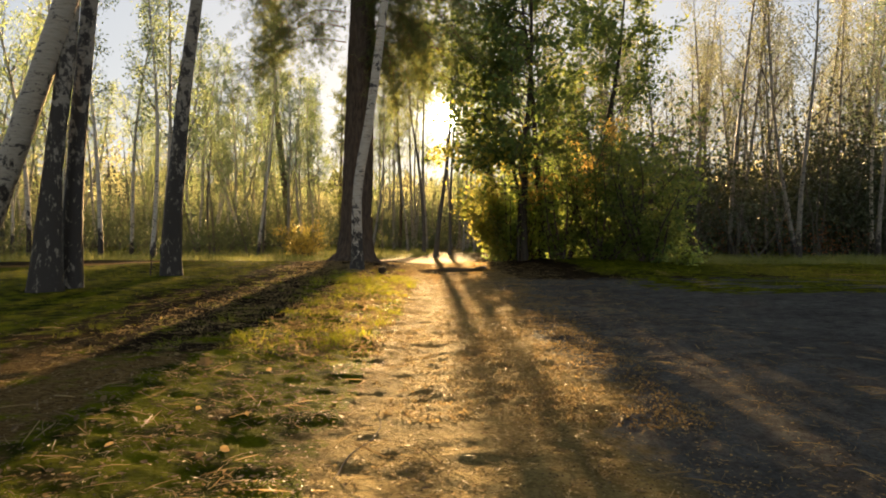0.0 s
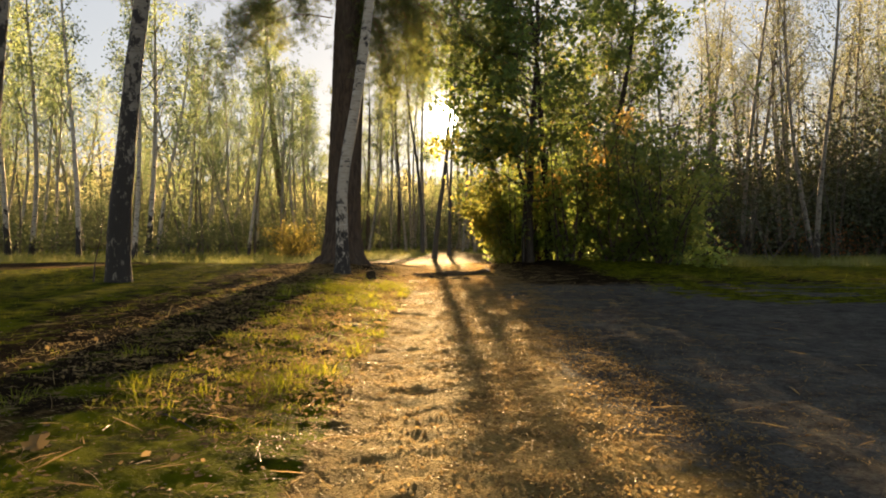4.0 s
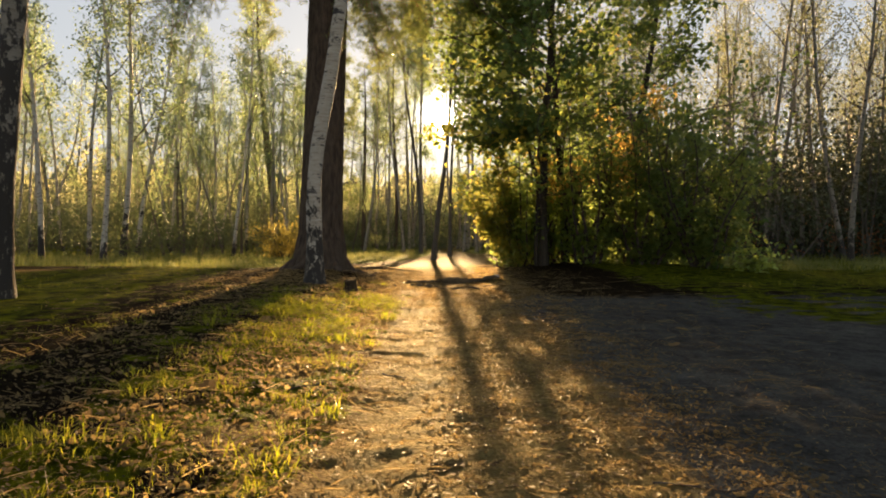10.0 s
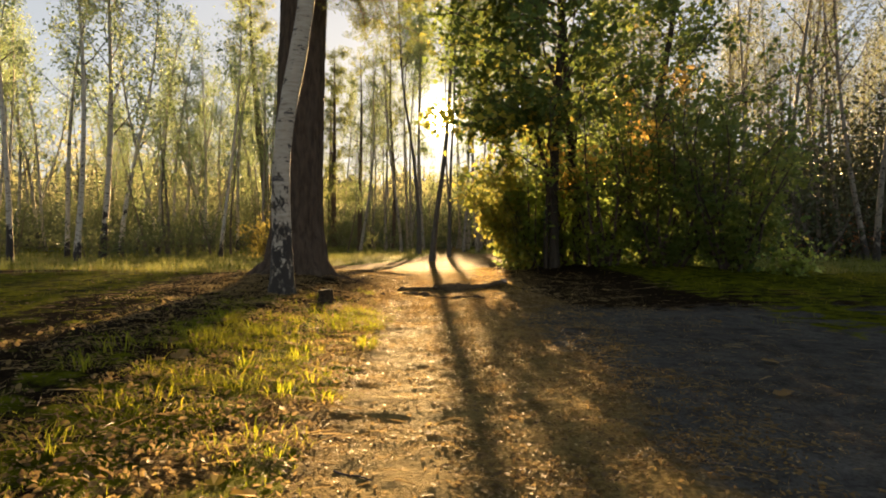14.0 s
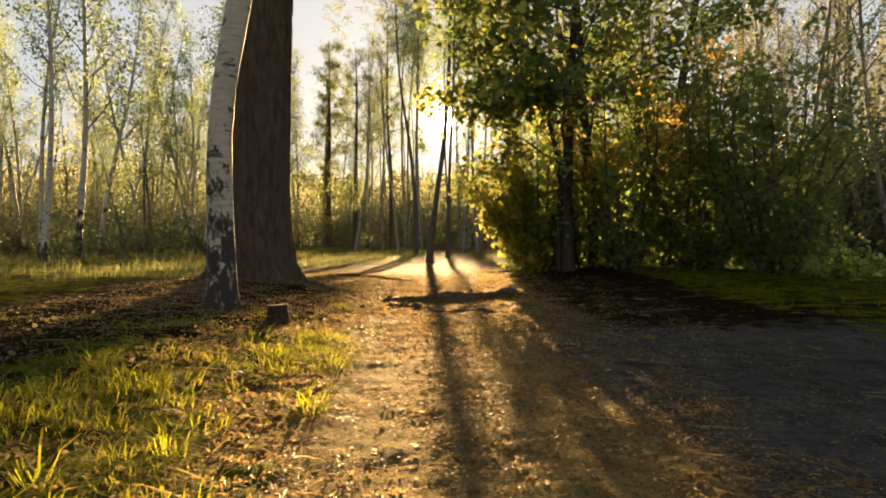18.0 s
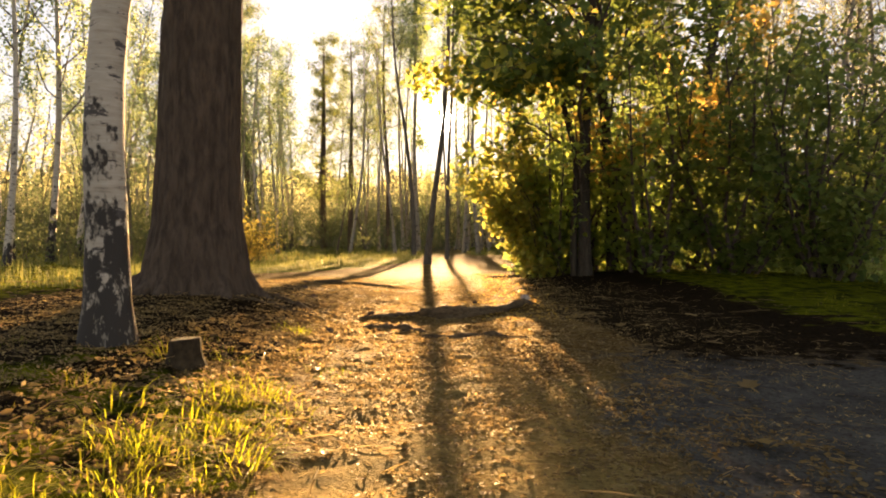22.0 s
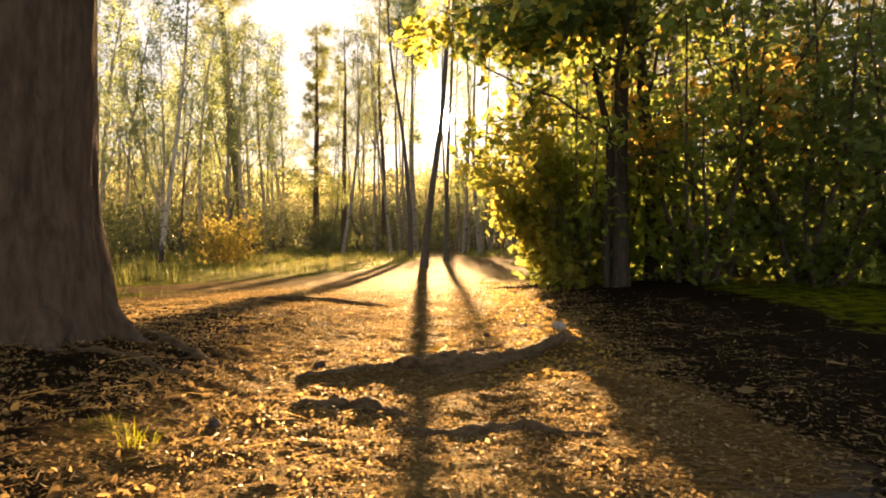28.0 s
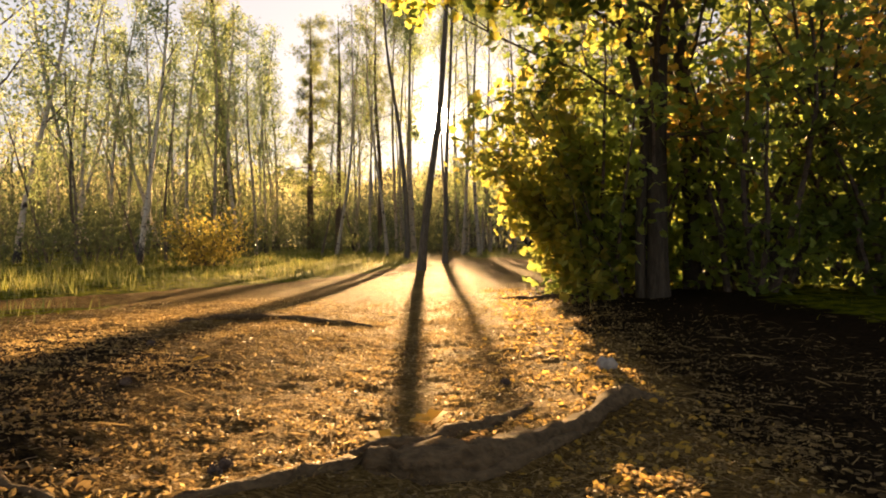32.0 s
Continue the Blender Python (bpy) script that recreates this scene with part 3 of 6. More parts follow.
# ---- ground ----


def step(a, b, x):
    t = np.clip((np.asarray(x, float) - a) / (b - a), 0, 1)
    return t * t * (3 - 2 * t)


def side_path(x, y):
    """Distance from the middle line of the side path that comes in from the west."""
    line = np.array([(-40, 13.2), (-16, 14.6), (-9.0, 17.3), (-6.0, 20.8), (-3.2, 25.5), (-0.6, 31.5), (0.0, 38)])
    best = np.full(np.shape(x), 1e9)
    for (ax, ay), (bx, by) in zip(line[:-1], line[1:]):
        dx, dy = bx - ax, by - ay
        t = np.clip(((x - ax) * dx + (y - ay) * dy) / (dx * dx + dy * dy), 0, 1)
        best = np.minimum(best, np.hypot(x - ax - t * dx, y - ay - t * dy))
    return best


def waves(x, y, size, seed, many=7):
    """Soft pseudo-random relief from crossing sines."""
    r = np.random.default_rng(seed)
    z = 0
    for _ in range(many):
        a, k, ph = r.uniform(0, 6.28), r.uniform(0.6, 1.6) * 6.28 / size, r.uniform(0, 6.28)
        z = z + np.sin((x * math.cos(a) + y * math.sin(a)) * k + ph + 0.6 * np.sin((x - y) * k * 0.7 + ph))
    return z / (1.51 * math.sqrt(many))


def ground_z(x, y):
    x, y = np.asarray(x, float), np.asarray(y, float)
    z = 0.05 + 0.20 * step(0, 13, y) + 0.06 * step(13, 18, y) - 0.12 * step(22, 38, y)
    bank = step(-0.2, -2.4, x) * (0.18 + 0.08 * step(8, 14, y)) * (1 - 0.8 * step(19, 27, y))
    z = z + bank - 0.06 * step(0.4, 2.5, x) * (1 - step(14, 22, y))
    z = z + 0.24 * np.exp(-((x - 5.0) / 3.4) ** 2 - ((y - 25.5) / 3.6) ** 2)
    for knees, rise, back in (([(-0.95, 18.25), (-0.50, 18.45), (-0.25, 18.72), (0.02, 18.70), (0.34, 18.76), (0.70, 19.18), (1.0, 19.6), (1.5, 19.75)], 0.054, 1.1),
                              ([(-2.4, 21.7), (-1.95, 22.4), (-1.5, 22.9), (-1.1, 23.05), (-0.3, 22.85)], 0.030, 0.7)):
        kx, ky = zip(*knees)
        past = y - np.interp(x, kx, ky) - 0.03 * np.sin(x * 9.0)
        z = z + rise * (0.75 + 0.7 * step(0.2, 1.0, x)) * step(-0.17, 0.0, past) * np.exp(-np.maximum(past, 0) / back) * step(kx[0], kx[1], x) * (1 - step(kx[-2], kx[-1], x))
    z = z + 0.30 * np.exp(-((x + 2.5) / 0.85) ** 2 - ((y - 18.3) / 0.85) ** 2) * 0.4
    z = z + 0.25 * step(45, 90, y) * (1 - np.exp(-(x / 9.0) ** 2)) + 0.05 * waves(x, y, 9.0, 3) * step(2, 5, np.abs(x))
    rough = 0.0046 + 0.0035 * step(-0.3, -1.0, x) * (1 - step(17, 20, y)) * step(-6, -3, x) + 0.004 * step(14, 17, y) * (1 - step(23, 26, y)) * step(4, 2, np.abs(x))
    z = z + rough * waves(x, y, 0.24, 61, 22) * (1 + 0.5 * waves(x, y, 0.8, 62))
    z = z + 0.0045 * waves(x, y, 0.36, 63, 18) * step(16, 12, y) * (1 - step(2, 5, np.abs(x))) + 0.014 * waves(x, y, 0.9, 5) + 0.006 * waves(x, y, 0.37, 8) * (1 + 0.8 * waves(x, y, 2.1, 9))
    return z


def turf_mask(x, y):
    """1 where grass and moss grow, 0 on the trodden paths."""
    verge = step(-0.44, -0.76, x + 0.12 * waves(x, y, 3.0, 11)) * (1 - step(15.0, 17.2, y + 0.8 * waves(x, y, 2.5, 12)))
    verge = verge * (1 - 0.55 * step(-1.7, -2.4, x + 0.3 * waves(x, y, 2.2, 17)))
    left_field = 0.7 * step(-3.0, -4.6, x + 0.3 * waves(x, y, 3.0, 13)) * (1 - 0.2 * step(16, 18, y))
    edge = np.interp(x, [-40, -16, -9, -6.5, -3.3, -1.6, -0.8], [15.5, 17.5, 21, 26, 30, 38, 52])
    far_field = step(-0.3, 1.2, y - edge + 0.6 * waves(x, y, 4.0, 14)) * step(-0.8, -1.4, x)
    left_field = left_field * (1 - step(-4.5, -2.5, y - edge))
    right = step(12.0, 15.5, y + 0.45 * (x - 4.0) + 0.6 * waves(x, y, 3.5, 15)) * step(3.2, 5.5, x + 0.4 * waves(x, y, 3, 16))
    beyond = step(52, 60, y)
    m = np.maximum.reduce([verge * 0.9, left_field, far_field, right, beyond * 0.8 * step(1.0, 2.2, np.abs(x - 0.3))])
    return m


def litter_mask(x, y):
    m = step(14, 17.5, y) * (1 - 0.4 * step(44, 60, y)) * (0.5 + 0.35 * step(0.1, 0.8, np.abs(x - 0.1)) * (1 - 0.6 * step(20, 26, y)) - 0.12 * step(22, 30, y)) * step(-9, -6, x)
    m = np.maximum(m, 0.6 * step(-0.2, -1.2, x) * (1 - step(18, 22, y)) + 0.30 * step(2, 6, y) * step(5, 2, np.abs(x)))
    return np.maximum(m, 0.9 * np.exp(-((x - 4.6) / 3.6) ** 2 - ((y - 25) / 3.4) ** 2))


def soil_shade_mask(x, y):
    """Dark bare soil mixed with painted shade: between the verge's tufts, under the western trees, below the thicket.
    """
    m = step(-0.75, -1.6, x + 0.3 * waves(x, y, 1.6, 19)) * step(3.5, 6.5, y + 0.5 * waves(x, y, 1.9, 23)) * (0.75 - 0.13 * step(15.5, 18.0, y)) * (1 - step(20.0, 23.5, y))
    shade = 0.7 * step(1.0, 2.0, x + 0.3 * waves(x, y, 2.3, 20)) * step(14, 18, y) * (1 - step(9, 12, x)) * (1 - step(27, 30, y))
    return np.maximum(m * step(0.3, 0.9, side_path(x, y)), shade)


def shade_grey_mask(x, y):
    """Grey of the shade, painted into the bare sand on the wide track's shaded side."""
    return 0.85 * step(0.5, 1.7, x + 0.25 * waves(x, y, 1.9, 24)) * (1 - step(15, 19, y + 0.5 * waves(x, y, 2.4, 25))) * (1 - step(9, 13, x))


def spaced(a, b, fine_a, fine_b, fine, ratio=1.12):
    """Grid lines: even and fine between fine_a and fine_b, growing outward."""
    mid = list(np.arange(fine_a, fine_b + 1e-6, fine))
    g, lo = fine, []
    while (lo[-1] if lo else fine_a) > a:
        g *= ratio
        lo.append((lo[-1] if lo else fine_a) - g)
    g, hi = fine, []
    while (hi[-1] if hi else fine_b) < b:
        g *= ratio
        hi.append((hi[-1] if hi else fine_b) + g)
    return np.array(lo[::-1] + mid + hi)


gx, gy = spaced(-900, 900, -2.5, 1.9, 0.030, 1.10), spaced(-60, 1200, 1.7, 21.5, 0.032, 1.11)
GX, GY = np.meshgrid(gx, gy)
GZ = ground_z(GX, GY)
sheet = Shape()
nx, ny = len(gx), len(gy)
ii, jj = np.meshgrid(np.arange(ny - 1), np.arange(nx - 1), indexing="ij")
sheet.add(np.stack([GX, GY, GZ], -1).reshape(-1, 3), np.stack([ii * nx + jj, ii * nx + jj + 1, (ii + 1) * nx + jj + 1, (ii + 1) * nx + jj], -1).reshape(-1, 4))
ground = tagged(new("ground", sheet.mesh("ground", M_GROUND, True)), "sandy trodden woodland track with mossy turf and brown litter", "ground", kind="structure")
for key, values in (("turf", turf_mask(GX, GY) * np.where((GY < 19) & (GX > -3.4), np.clip(0.60 + 0.28 * step(7.5, 4.5, GY) + 0.45 * waves(GX, GY, 0.75, 51), 0.1, 1), 1)), ("litter", litter_mask(GX, GY)), ("soil_shade", soil_shade_mask(GX, GY)), ("grey", shade_grey_mask(GX, GY))):
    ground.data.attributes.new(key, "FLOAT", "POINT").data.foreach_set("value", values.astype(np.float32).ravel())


def on_ground(x, y, sink=0.0):
    return (x, y, float(ground_z(x, y)) - sink)


# ---- trees ----


def flare(radii, steps, amount, reach=0.10):
    s = np.linspace(0, 1, steps)
    return radii * (1 + amount * np.exp(-s / reach * 2.2))


def birch(at, height, radius, lean=(0, 0), curve=0.15, leaves=3200, first=0.4, bark=None, limbs=16, reach=2.4, label="", group="", leaf=0.085, material=None, sides=10, droop=0.25):
    t = thing("birch_tree", at, label, "tree", group)
    path = trunk_path(height, lean, curve, 16)
    path[0][2] -= 0.15
    rad = flare(radius * np.linspace(1, 0.08, 17) ** 0.8, 17, 0.35)
    wood, crown = Shape(), Shape()
    wood.tube(path, rad, sides, 0.03)
    crown.slot = 1
    seats = crown_of(crown, path, rad, first, limbs, reach, 0.75, 4, 0.5, 0.4)
    part("trunk", wood, bark or M_BIRCH, t, smooth=True)
    crown.slot = 0
    foliage(crown, seats, leaves, 0.24, leaf, OVAL, 0.1, droop)
    part("crown", crown, [material or M_LEAF_BIRCH, M_TWIG], t)
    return t


def bowed(points, n=17):
    """A smooth line through a few (x, y, z) knees."""
    p = np.array(points, float)
    s = np.concatenate([[0], np.cumsum(np.linalg.norm(np.diff(p, axis=0), axis=1))])
    q = np.linspace(0, s[-1], n)
    line = np.stack([np.interp(q, s, p[:, k]) for k in range(3)], 1)
    for _ in range(2):
        line[1:-1] = (line[:-2] + 2 * line[1:-1] + line[2:]) / 4
    return line


def tree_on(path, rad, at, name, category, label, bark, leaf_mat, leaves, template, leaf, first, limbs, reach, rise=0.7, spread=0.25, flat=0.2, twigs=5, sides=14, group="", droop=0.1, thin=0.4, twig_bark=None, wobble=0.03, clear=-1.0, open_west=None):
    t = thing(name, at, label, category, group)
    wood, sticks, crown = Shape(), [], Shape()
    wood.tube(path, rad, sides, wobble)
    seats = crown_of(sticks, path, rad, first, limbs, reach, rise, twigs, 0.5, thin)
    part("trunk", wood, bark, t, smooth=True)
    for b in sticks:
        part("branch", b, twig_bark or M_TWIG, t)
    seats = seats[seats[:, 2] > clear]
    if open_west is not None:
        seats = seats[(seats[:, 0] > open_west - at[0]) | (seats[:, 2] > 7.2)]
    if leaves:
        foliage(crown, seats, leaves, spread, leaf, template, flat, droop)
        part("crown", crown, leaf_mat, t)
    return t


# the great pine beside the track, and the birch before it
PINE = (-2.5, 18.3)
pine_line = bowed([(0.05, 0, -0.2), (0.05, 0, 1.0), (0.14, 0, 3.0), (0.26, 0, 7.0), (0.34, 0.2, 14), (0.24, 0.3, 21)], 25)
pine_rad = np.interp(pine_line[:, 2], [-0.2, 0.1, 0.5, 1.2, 3, 7, 14, 21], [0.58, 0.53, 0.445, 0.405, 0.388, 0.345, 0.23, 0.05])
great_pine = tree_on(pine_line, pine_rad, on_ground(*PINE), "pine_tree", "tree", "massive old pine with furrowed brown bark beside the track", M_PINE, M_NEEDLE, 8000, SPRAY, 0.22, 0.52, 30, 3.2, 0.0, 0.26, 0.1, 10, 24, thin=0.09, twig_bark=M_PINE_UP, wobble=0.025, clear=4.2)
# deep plated bark on the lower bole
bole = next(ob for ob in great_pine.children if ob.name.startswith("trunk"))
zs, turn = np.concatenate([np.arange(-0.2, 7.0, 0.055), [7.6, 8.6, 10, 12, 14, 17, 21]]), np.linspace(0, 2 * np.pi, 96, endpoint=False)
mid_ = np.stack([np.interp(zs, pine_line[:, 2], pine_line[:, k]) for k in range(2)], 1)
thick_ = np.interp(zs, pine_line[:, 2], pine_rad)
plates = np.array([[min(1.0, 5.0 * abs(noise.noise((math.cos(t) * 3.1, math.sin(t) * 3.1, z * 0.85)))) + 0.35 * noise.noise((math.cos(t) * 9, math.sin(t) * 9, z * 4.0)) for t in turn] for z in zs])
swell = 1 + 0.05 * np.array([[noise.noise((math.cos(t) * 0.9 + 4, math.sin(t) * 0.9, z * 0.5)) for t in turn] for z in zs])
rr = thick_[:, None] * swell + 0.022 * (plates - 0.8) * np.clip(thick_[:, None] / 0.4, 0, 1)
vv = np.stack([mid_[:, :1] + rr * np.cos(turn), mid_[:, 1:] + rr * np.sin(turn), np.repeat(zs[:, None], 96, 1)], -1)
fi, fj = np.meshgrid(np.arange(len(zs) - 1), np.arange(96), indexing="ij")
fk = (fj + 1) % 96
skin = Shape()
skin.add(vv.reshape(-1, 3), np.stack([fi * 96 + fj, fi * 96 + fk, (fi + 1) * 96 + fk, (fi + 1) * 96 + fj], -1).reshape(-1, 4))
bole.data = skin.mesh("trunk", M_PINE, True)
for k in range(7):
    az = k * 0.9 + RNG.uniform(-0.2, 0.2)
    r = Shape()
    pts = np.array([(math.cos(az) * q, math.sin(az) * q, 0) for q in np.linspace(0.28, 0.58 + RNG.uniform(0, 0.10), 7)])
    pts[:, 2] = [float(ground_z(PINE[0] + p[0], PINE[1] + p[1])) - float(ground_z(*PINE)) for p in pts]
    pts[:, 2] += np.linspace(0.26, -0.07, 7) * np.linspace(1, 0.4, 7)
    r.tube(pts, np.linspace(0.17, 0.05, 7), 8, 0.06)
    part("root_buttress", r, M_PINE, great_pine, smooth=True)
for az, out, high in ((0.15, 0.78, 0.34), (-0.75, 0.72, 0.30), (3.5, 0.80, 0.34), (-2.2, 0.72, 0.28)):
    # long buttress roots that run off into the mound
    q = np.linspace(0.22, out, 10)
    pts = np.stack([0.05 + q * math.cos(az) + 0.04 * np.sin(q * 7), q * math.sin(az), 0 * q], 1)
    pts[:, 2] = [float(ground_z(PINE[0] + p[0], PINE[1] + p[1])) - float(ground_z(*PINE)) for p in pts]
    pts[:, 2] += high * (1 - (q - 0.22) / (out - 0.22)) ** 1.6 - 0.05
    r = Shape()
    r.tube(pts, np.linspace(0.19, 0.06, 10), 10, 0.05)
    part("root_buttress", r, M_PINE, great_pine, smooth=True)


def needle_bough(z, az, out, tufts):
    """A thin bough that arches out of the pine's bole and hangs, full of needle sprays."""
    c_, s_ = math.cos(az), math.sin(az)
    spine = bowed([(0.2 * c_, 0.2 * s_, z), (0.4 * out * c_, 0.4 * out * s_, z + 0.12), (0.75 * out * c_, 0.75 * out * s_, z - 0.5), (out * c_, out * s_, z - 1.5)], 12)
    bough, needles, tips = Shape(), Shape(), []
    bough.tube(spine, np.linspace(0.018, 0.004, 12), 6, 0.05)
    for q in range(30):
        tp, tr = limb(spine[1 + q % 11], RNG.normal(0, 1, 3) * np.array([1, 1, 0.45]) + np.array([c_, s_, -0.7]) * 0.6, RNG.uniform(0.4, 1.0), 0.007, 0.4, 4, -0.12)
        bough.tube(tp, tr, 3)
        tips.append(tp[1:])
    foliage(needles, np.concatenate(tips), tufts, 0.09, 0.14, SPRAY, 0.1, 0.06)
    part("needles", needles, M_NEEDLE, part("bough", bough, M_PINE_UP, great_pine, "thin hanging pine bough"))


for k in range(24):
    side = 1 if k % 2 else -1
    az = (0.0 if side > 0 else math.pi) + RNG.uniform(-0.75, 0.75)
    needle_bough(5.9 + 0.20 * k, az, RNG.uniform(1.9, 3.4) * (0.68 if side > 0 else 1.05), 620)
held = RNG.bit_generator.state
for z, az, out in ((5.5, -0.3, 1.3), (5.8, 0.4, 1.7), (6.1, -0.6, 1.5), (6.3, 0.1, 2.2), (6.7, -0.2, 2.6), (7.0, 0.5, 2.3), (7.4, 0.0, 3.0), (7.9, -0.4, 3.2), (8.4, 0.2, 3.4)):
    needle_bough(z, az, out, 560)
RNG.bit_generator.state = held

BIRCH_AT = (-2.06, 15.67)
line = bowed([(0, 0, -0.2), (0.02, 0, 0.7), (-0.05, 0, 1.4), (0.03, 0, 2.2), (0.22, 0, 3.0), (0.54, 0, 5.3), (0.9, 0.2, 9), (1.0, 0.5, 15)], 34)
rad = np.interp(line[:, 2], [-0.2, 0.1, 0.8, 2, 5, 15], [0.21, 0.155, 0.122, 0.112, 0.10, 0.01])
tree_on(line, rad, on_ground(*BIRCH_AT), "birch_tree", "tree", "white birch with black scarred foot before the great pine", M_BIRCH_SCARRED, M_LEAF_BIRCH, 1500, OVAL, 0.07, 0.5, 14, 1.7, 0.8, 0.2, twigs=4, sides=18)

line = bowed([(0, 0, -0.2), (-0.02, 0, 0.9), (0.12, 0, 2.0), (0.2, 0, 3.1), (0.34, 0, 4.2), (0.52, 0, 5.3), (0.9, 0, 9), (1.1, 0.3, 15)], 30)
rad = np.interp(line[:, 2], [-0.2, 0.1, 1.0, 2, 5, 15], [0.24, 0.20, 0.18, 0.15, 0.115, 0.01])
tree_on(line, rad, on_ground(-5.28, 12.9), "birch_tree", "tree", "leaning birch with a black lower trunk in the turf", M_BIRCH_NEAR, M_LEAF_BIRCH, 1500, OVAL, 0.07, 0.5, 14, 1.8, 0.8, 0.2, twigs=4, sides=14)

line = bowed([(0, 0, -0.2), (0.06, 0, 1.0), (0.12, 0, 2.0), (0.32, 0, 3.2), (0.45, 0.1, 5), (0.7, 0.3, 13)], 26)
rad = np.interp(line[:, 2], [-0.2, 0.1, 1.0, 2, 5, 13], [0.28, 0.24, 0.18, 0.13, 0.11, 0.01])
tree_on(line, rad, on_ground(-6.05, 10.1), "birch_tree", "tree", "dark rough-footed birch of a close group of three", M_BIRCH_NEAR, M_LEAF_BIRCH, 1200, OVAL, 0.07, 0.5, 12, 1.6, 0.8, 0.2, twigs=4)
line = bowed([(0, 0, -0.2), (0.03, 0, 1.0), (0.14, 0, 2.4), (0.24, 0, 3.6), (0.34, 0.1, 5), (0.4, 0.3, 13)], 26)
rad = np.interp(line[:, 2], [-0.2, 0.1, 1.0, 2, 5, 13], [0.22, 0.18, 0.15, 0.13, 0.12, 0.01])
tree_on(line, rad, on_ground(-5.95, 10.6), "birch_tree", "tree", "upright brown-footed birch of a close group of three", M_BIRCH_NEAR, M_LEAF_BIRCH, 1200, OVAL, 0.07, 0.5, 12, 1.6, 0.8, 0.2, twigs=4)
line = bowed([(0, 0, -0.2), (0.30, 0, 0.7), (0.68, 0, 1.4), (1.14, 0, 2.8), (1.72, 0, 4.3), (2.6, 0.1, 8), (3.2, 0.3, 13)], 26)
rad = np.interp(line[:, 2], [-0.2, 0.1, 1.0, 2, 5, 13], [0.27, 0.24, 0.20, 0.18, 0.155, 0.01])
tree_on(line, rad, on_ground(-7.35, 10.0), "birch_tree", "tree", "strongly leaning grey-brown birch of a close group of three", M_BIRCH_BROWN, M_LEAF_BIRCH, 1200, OVAL, 0.07, 0.5, 12, 1.6, 0.8, 0.2, twigs=4)

# three slim trees that stand in the track's line and throw long shadows
for at, knees, r, leaves, first in (((-0.55, 38.7), [(0, 0, -0.2), (0.12, 0, 1.5), (0.42, 0, 3.6), (0.7, 0, 5.5), (0.9, 0, 9), (1.0, 0, 19)], 0.125, 3200, 0.52),
                             ((-1.65, 52.0), [(0, 0, -0.2), (0.05, 0, 1.5), (-0.1, 0, 4.0), (-0.45, 0, 7.5), (-1.1, 0, 11), (-1.6, 0, 22)], 0.135, 3600, 0.54),
                             ((0.32, 46.0), [(0, 0, -0.2), (0.02, 0, 2.0), (0.08, 0, 5.0), (0.3, 0, 9), (0.5, 0, 21)], 0.10, 3200, 0.52)):
    line = bowed(knees, 20)
    rad = np.interp(line[:, 2], [-0.2, 0.2, 1.5, 6, 21], [r * 1.5, r * 1.15, r, r * 0.75, 0.01])
    slim = tree_on(line, rad, on_ground(*at), "birch_tree", "tree", "slim bent birch standing in the line of the track", M_GREY_BARK, M_LEAF_BIRCH, leaves, OVAL, 0.11, first, 16, 2.6, 0.9, 0.24, twigs=5)
    if at[1] == 46.0:
        leafy = Shape()
        for z0, out in ((5.0, 1.3), (5.7, 0.9), (6.3, 1.5), (7.0, 1.1), (7.7, 1.6), (8.4, 1.2)):
            spine = bowed([(0.1, 0, z0), (0.5 * out, -0.2, z0 + 0.45), (out, -0.3, z0 + 0.6)], 8)
            stick = Shape()
            stick.tube(spine, np.linspace(0.02, 0.005, 8), 5)
            part("branch", stick, M_TWIG, slim)
            foliage(leafy, spine[2:], 115, 0.24, 0.095, OVAL, 0.15, 0.08)
        part("crown", leafy, M_LEAF_BIRCH, slim)

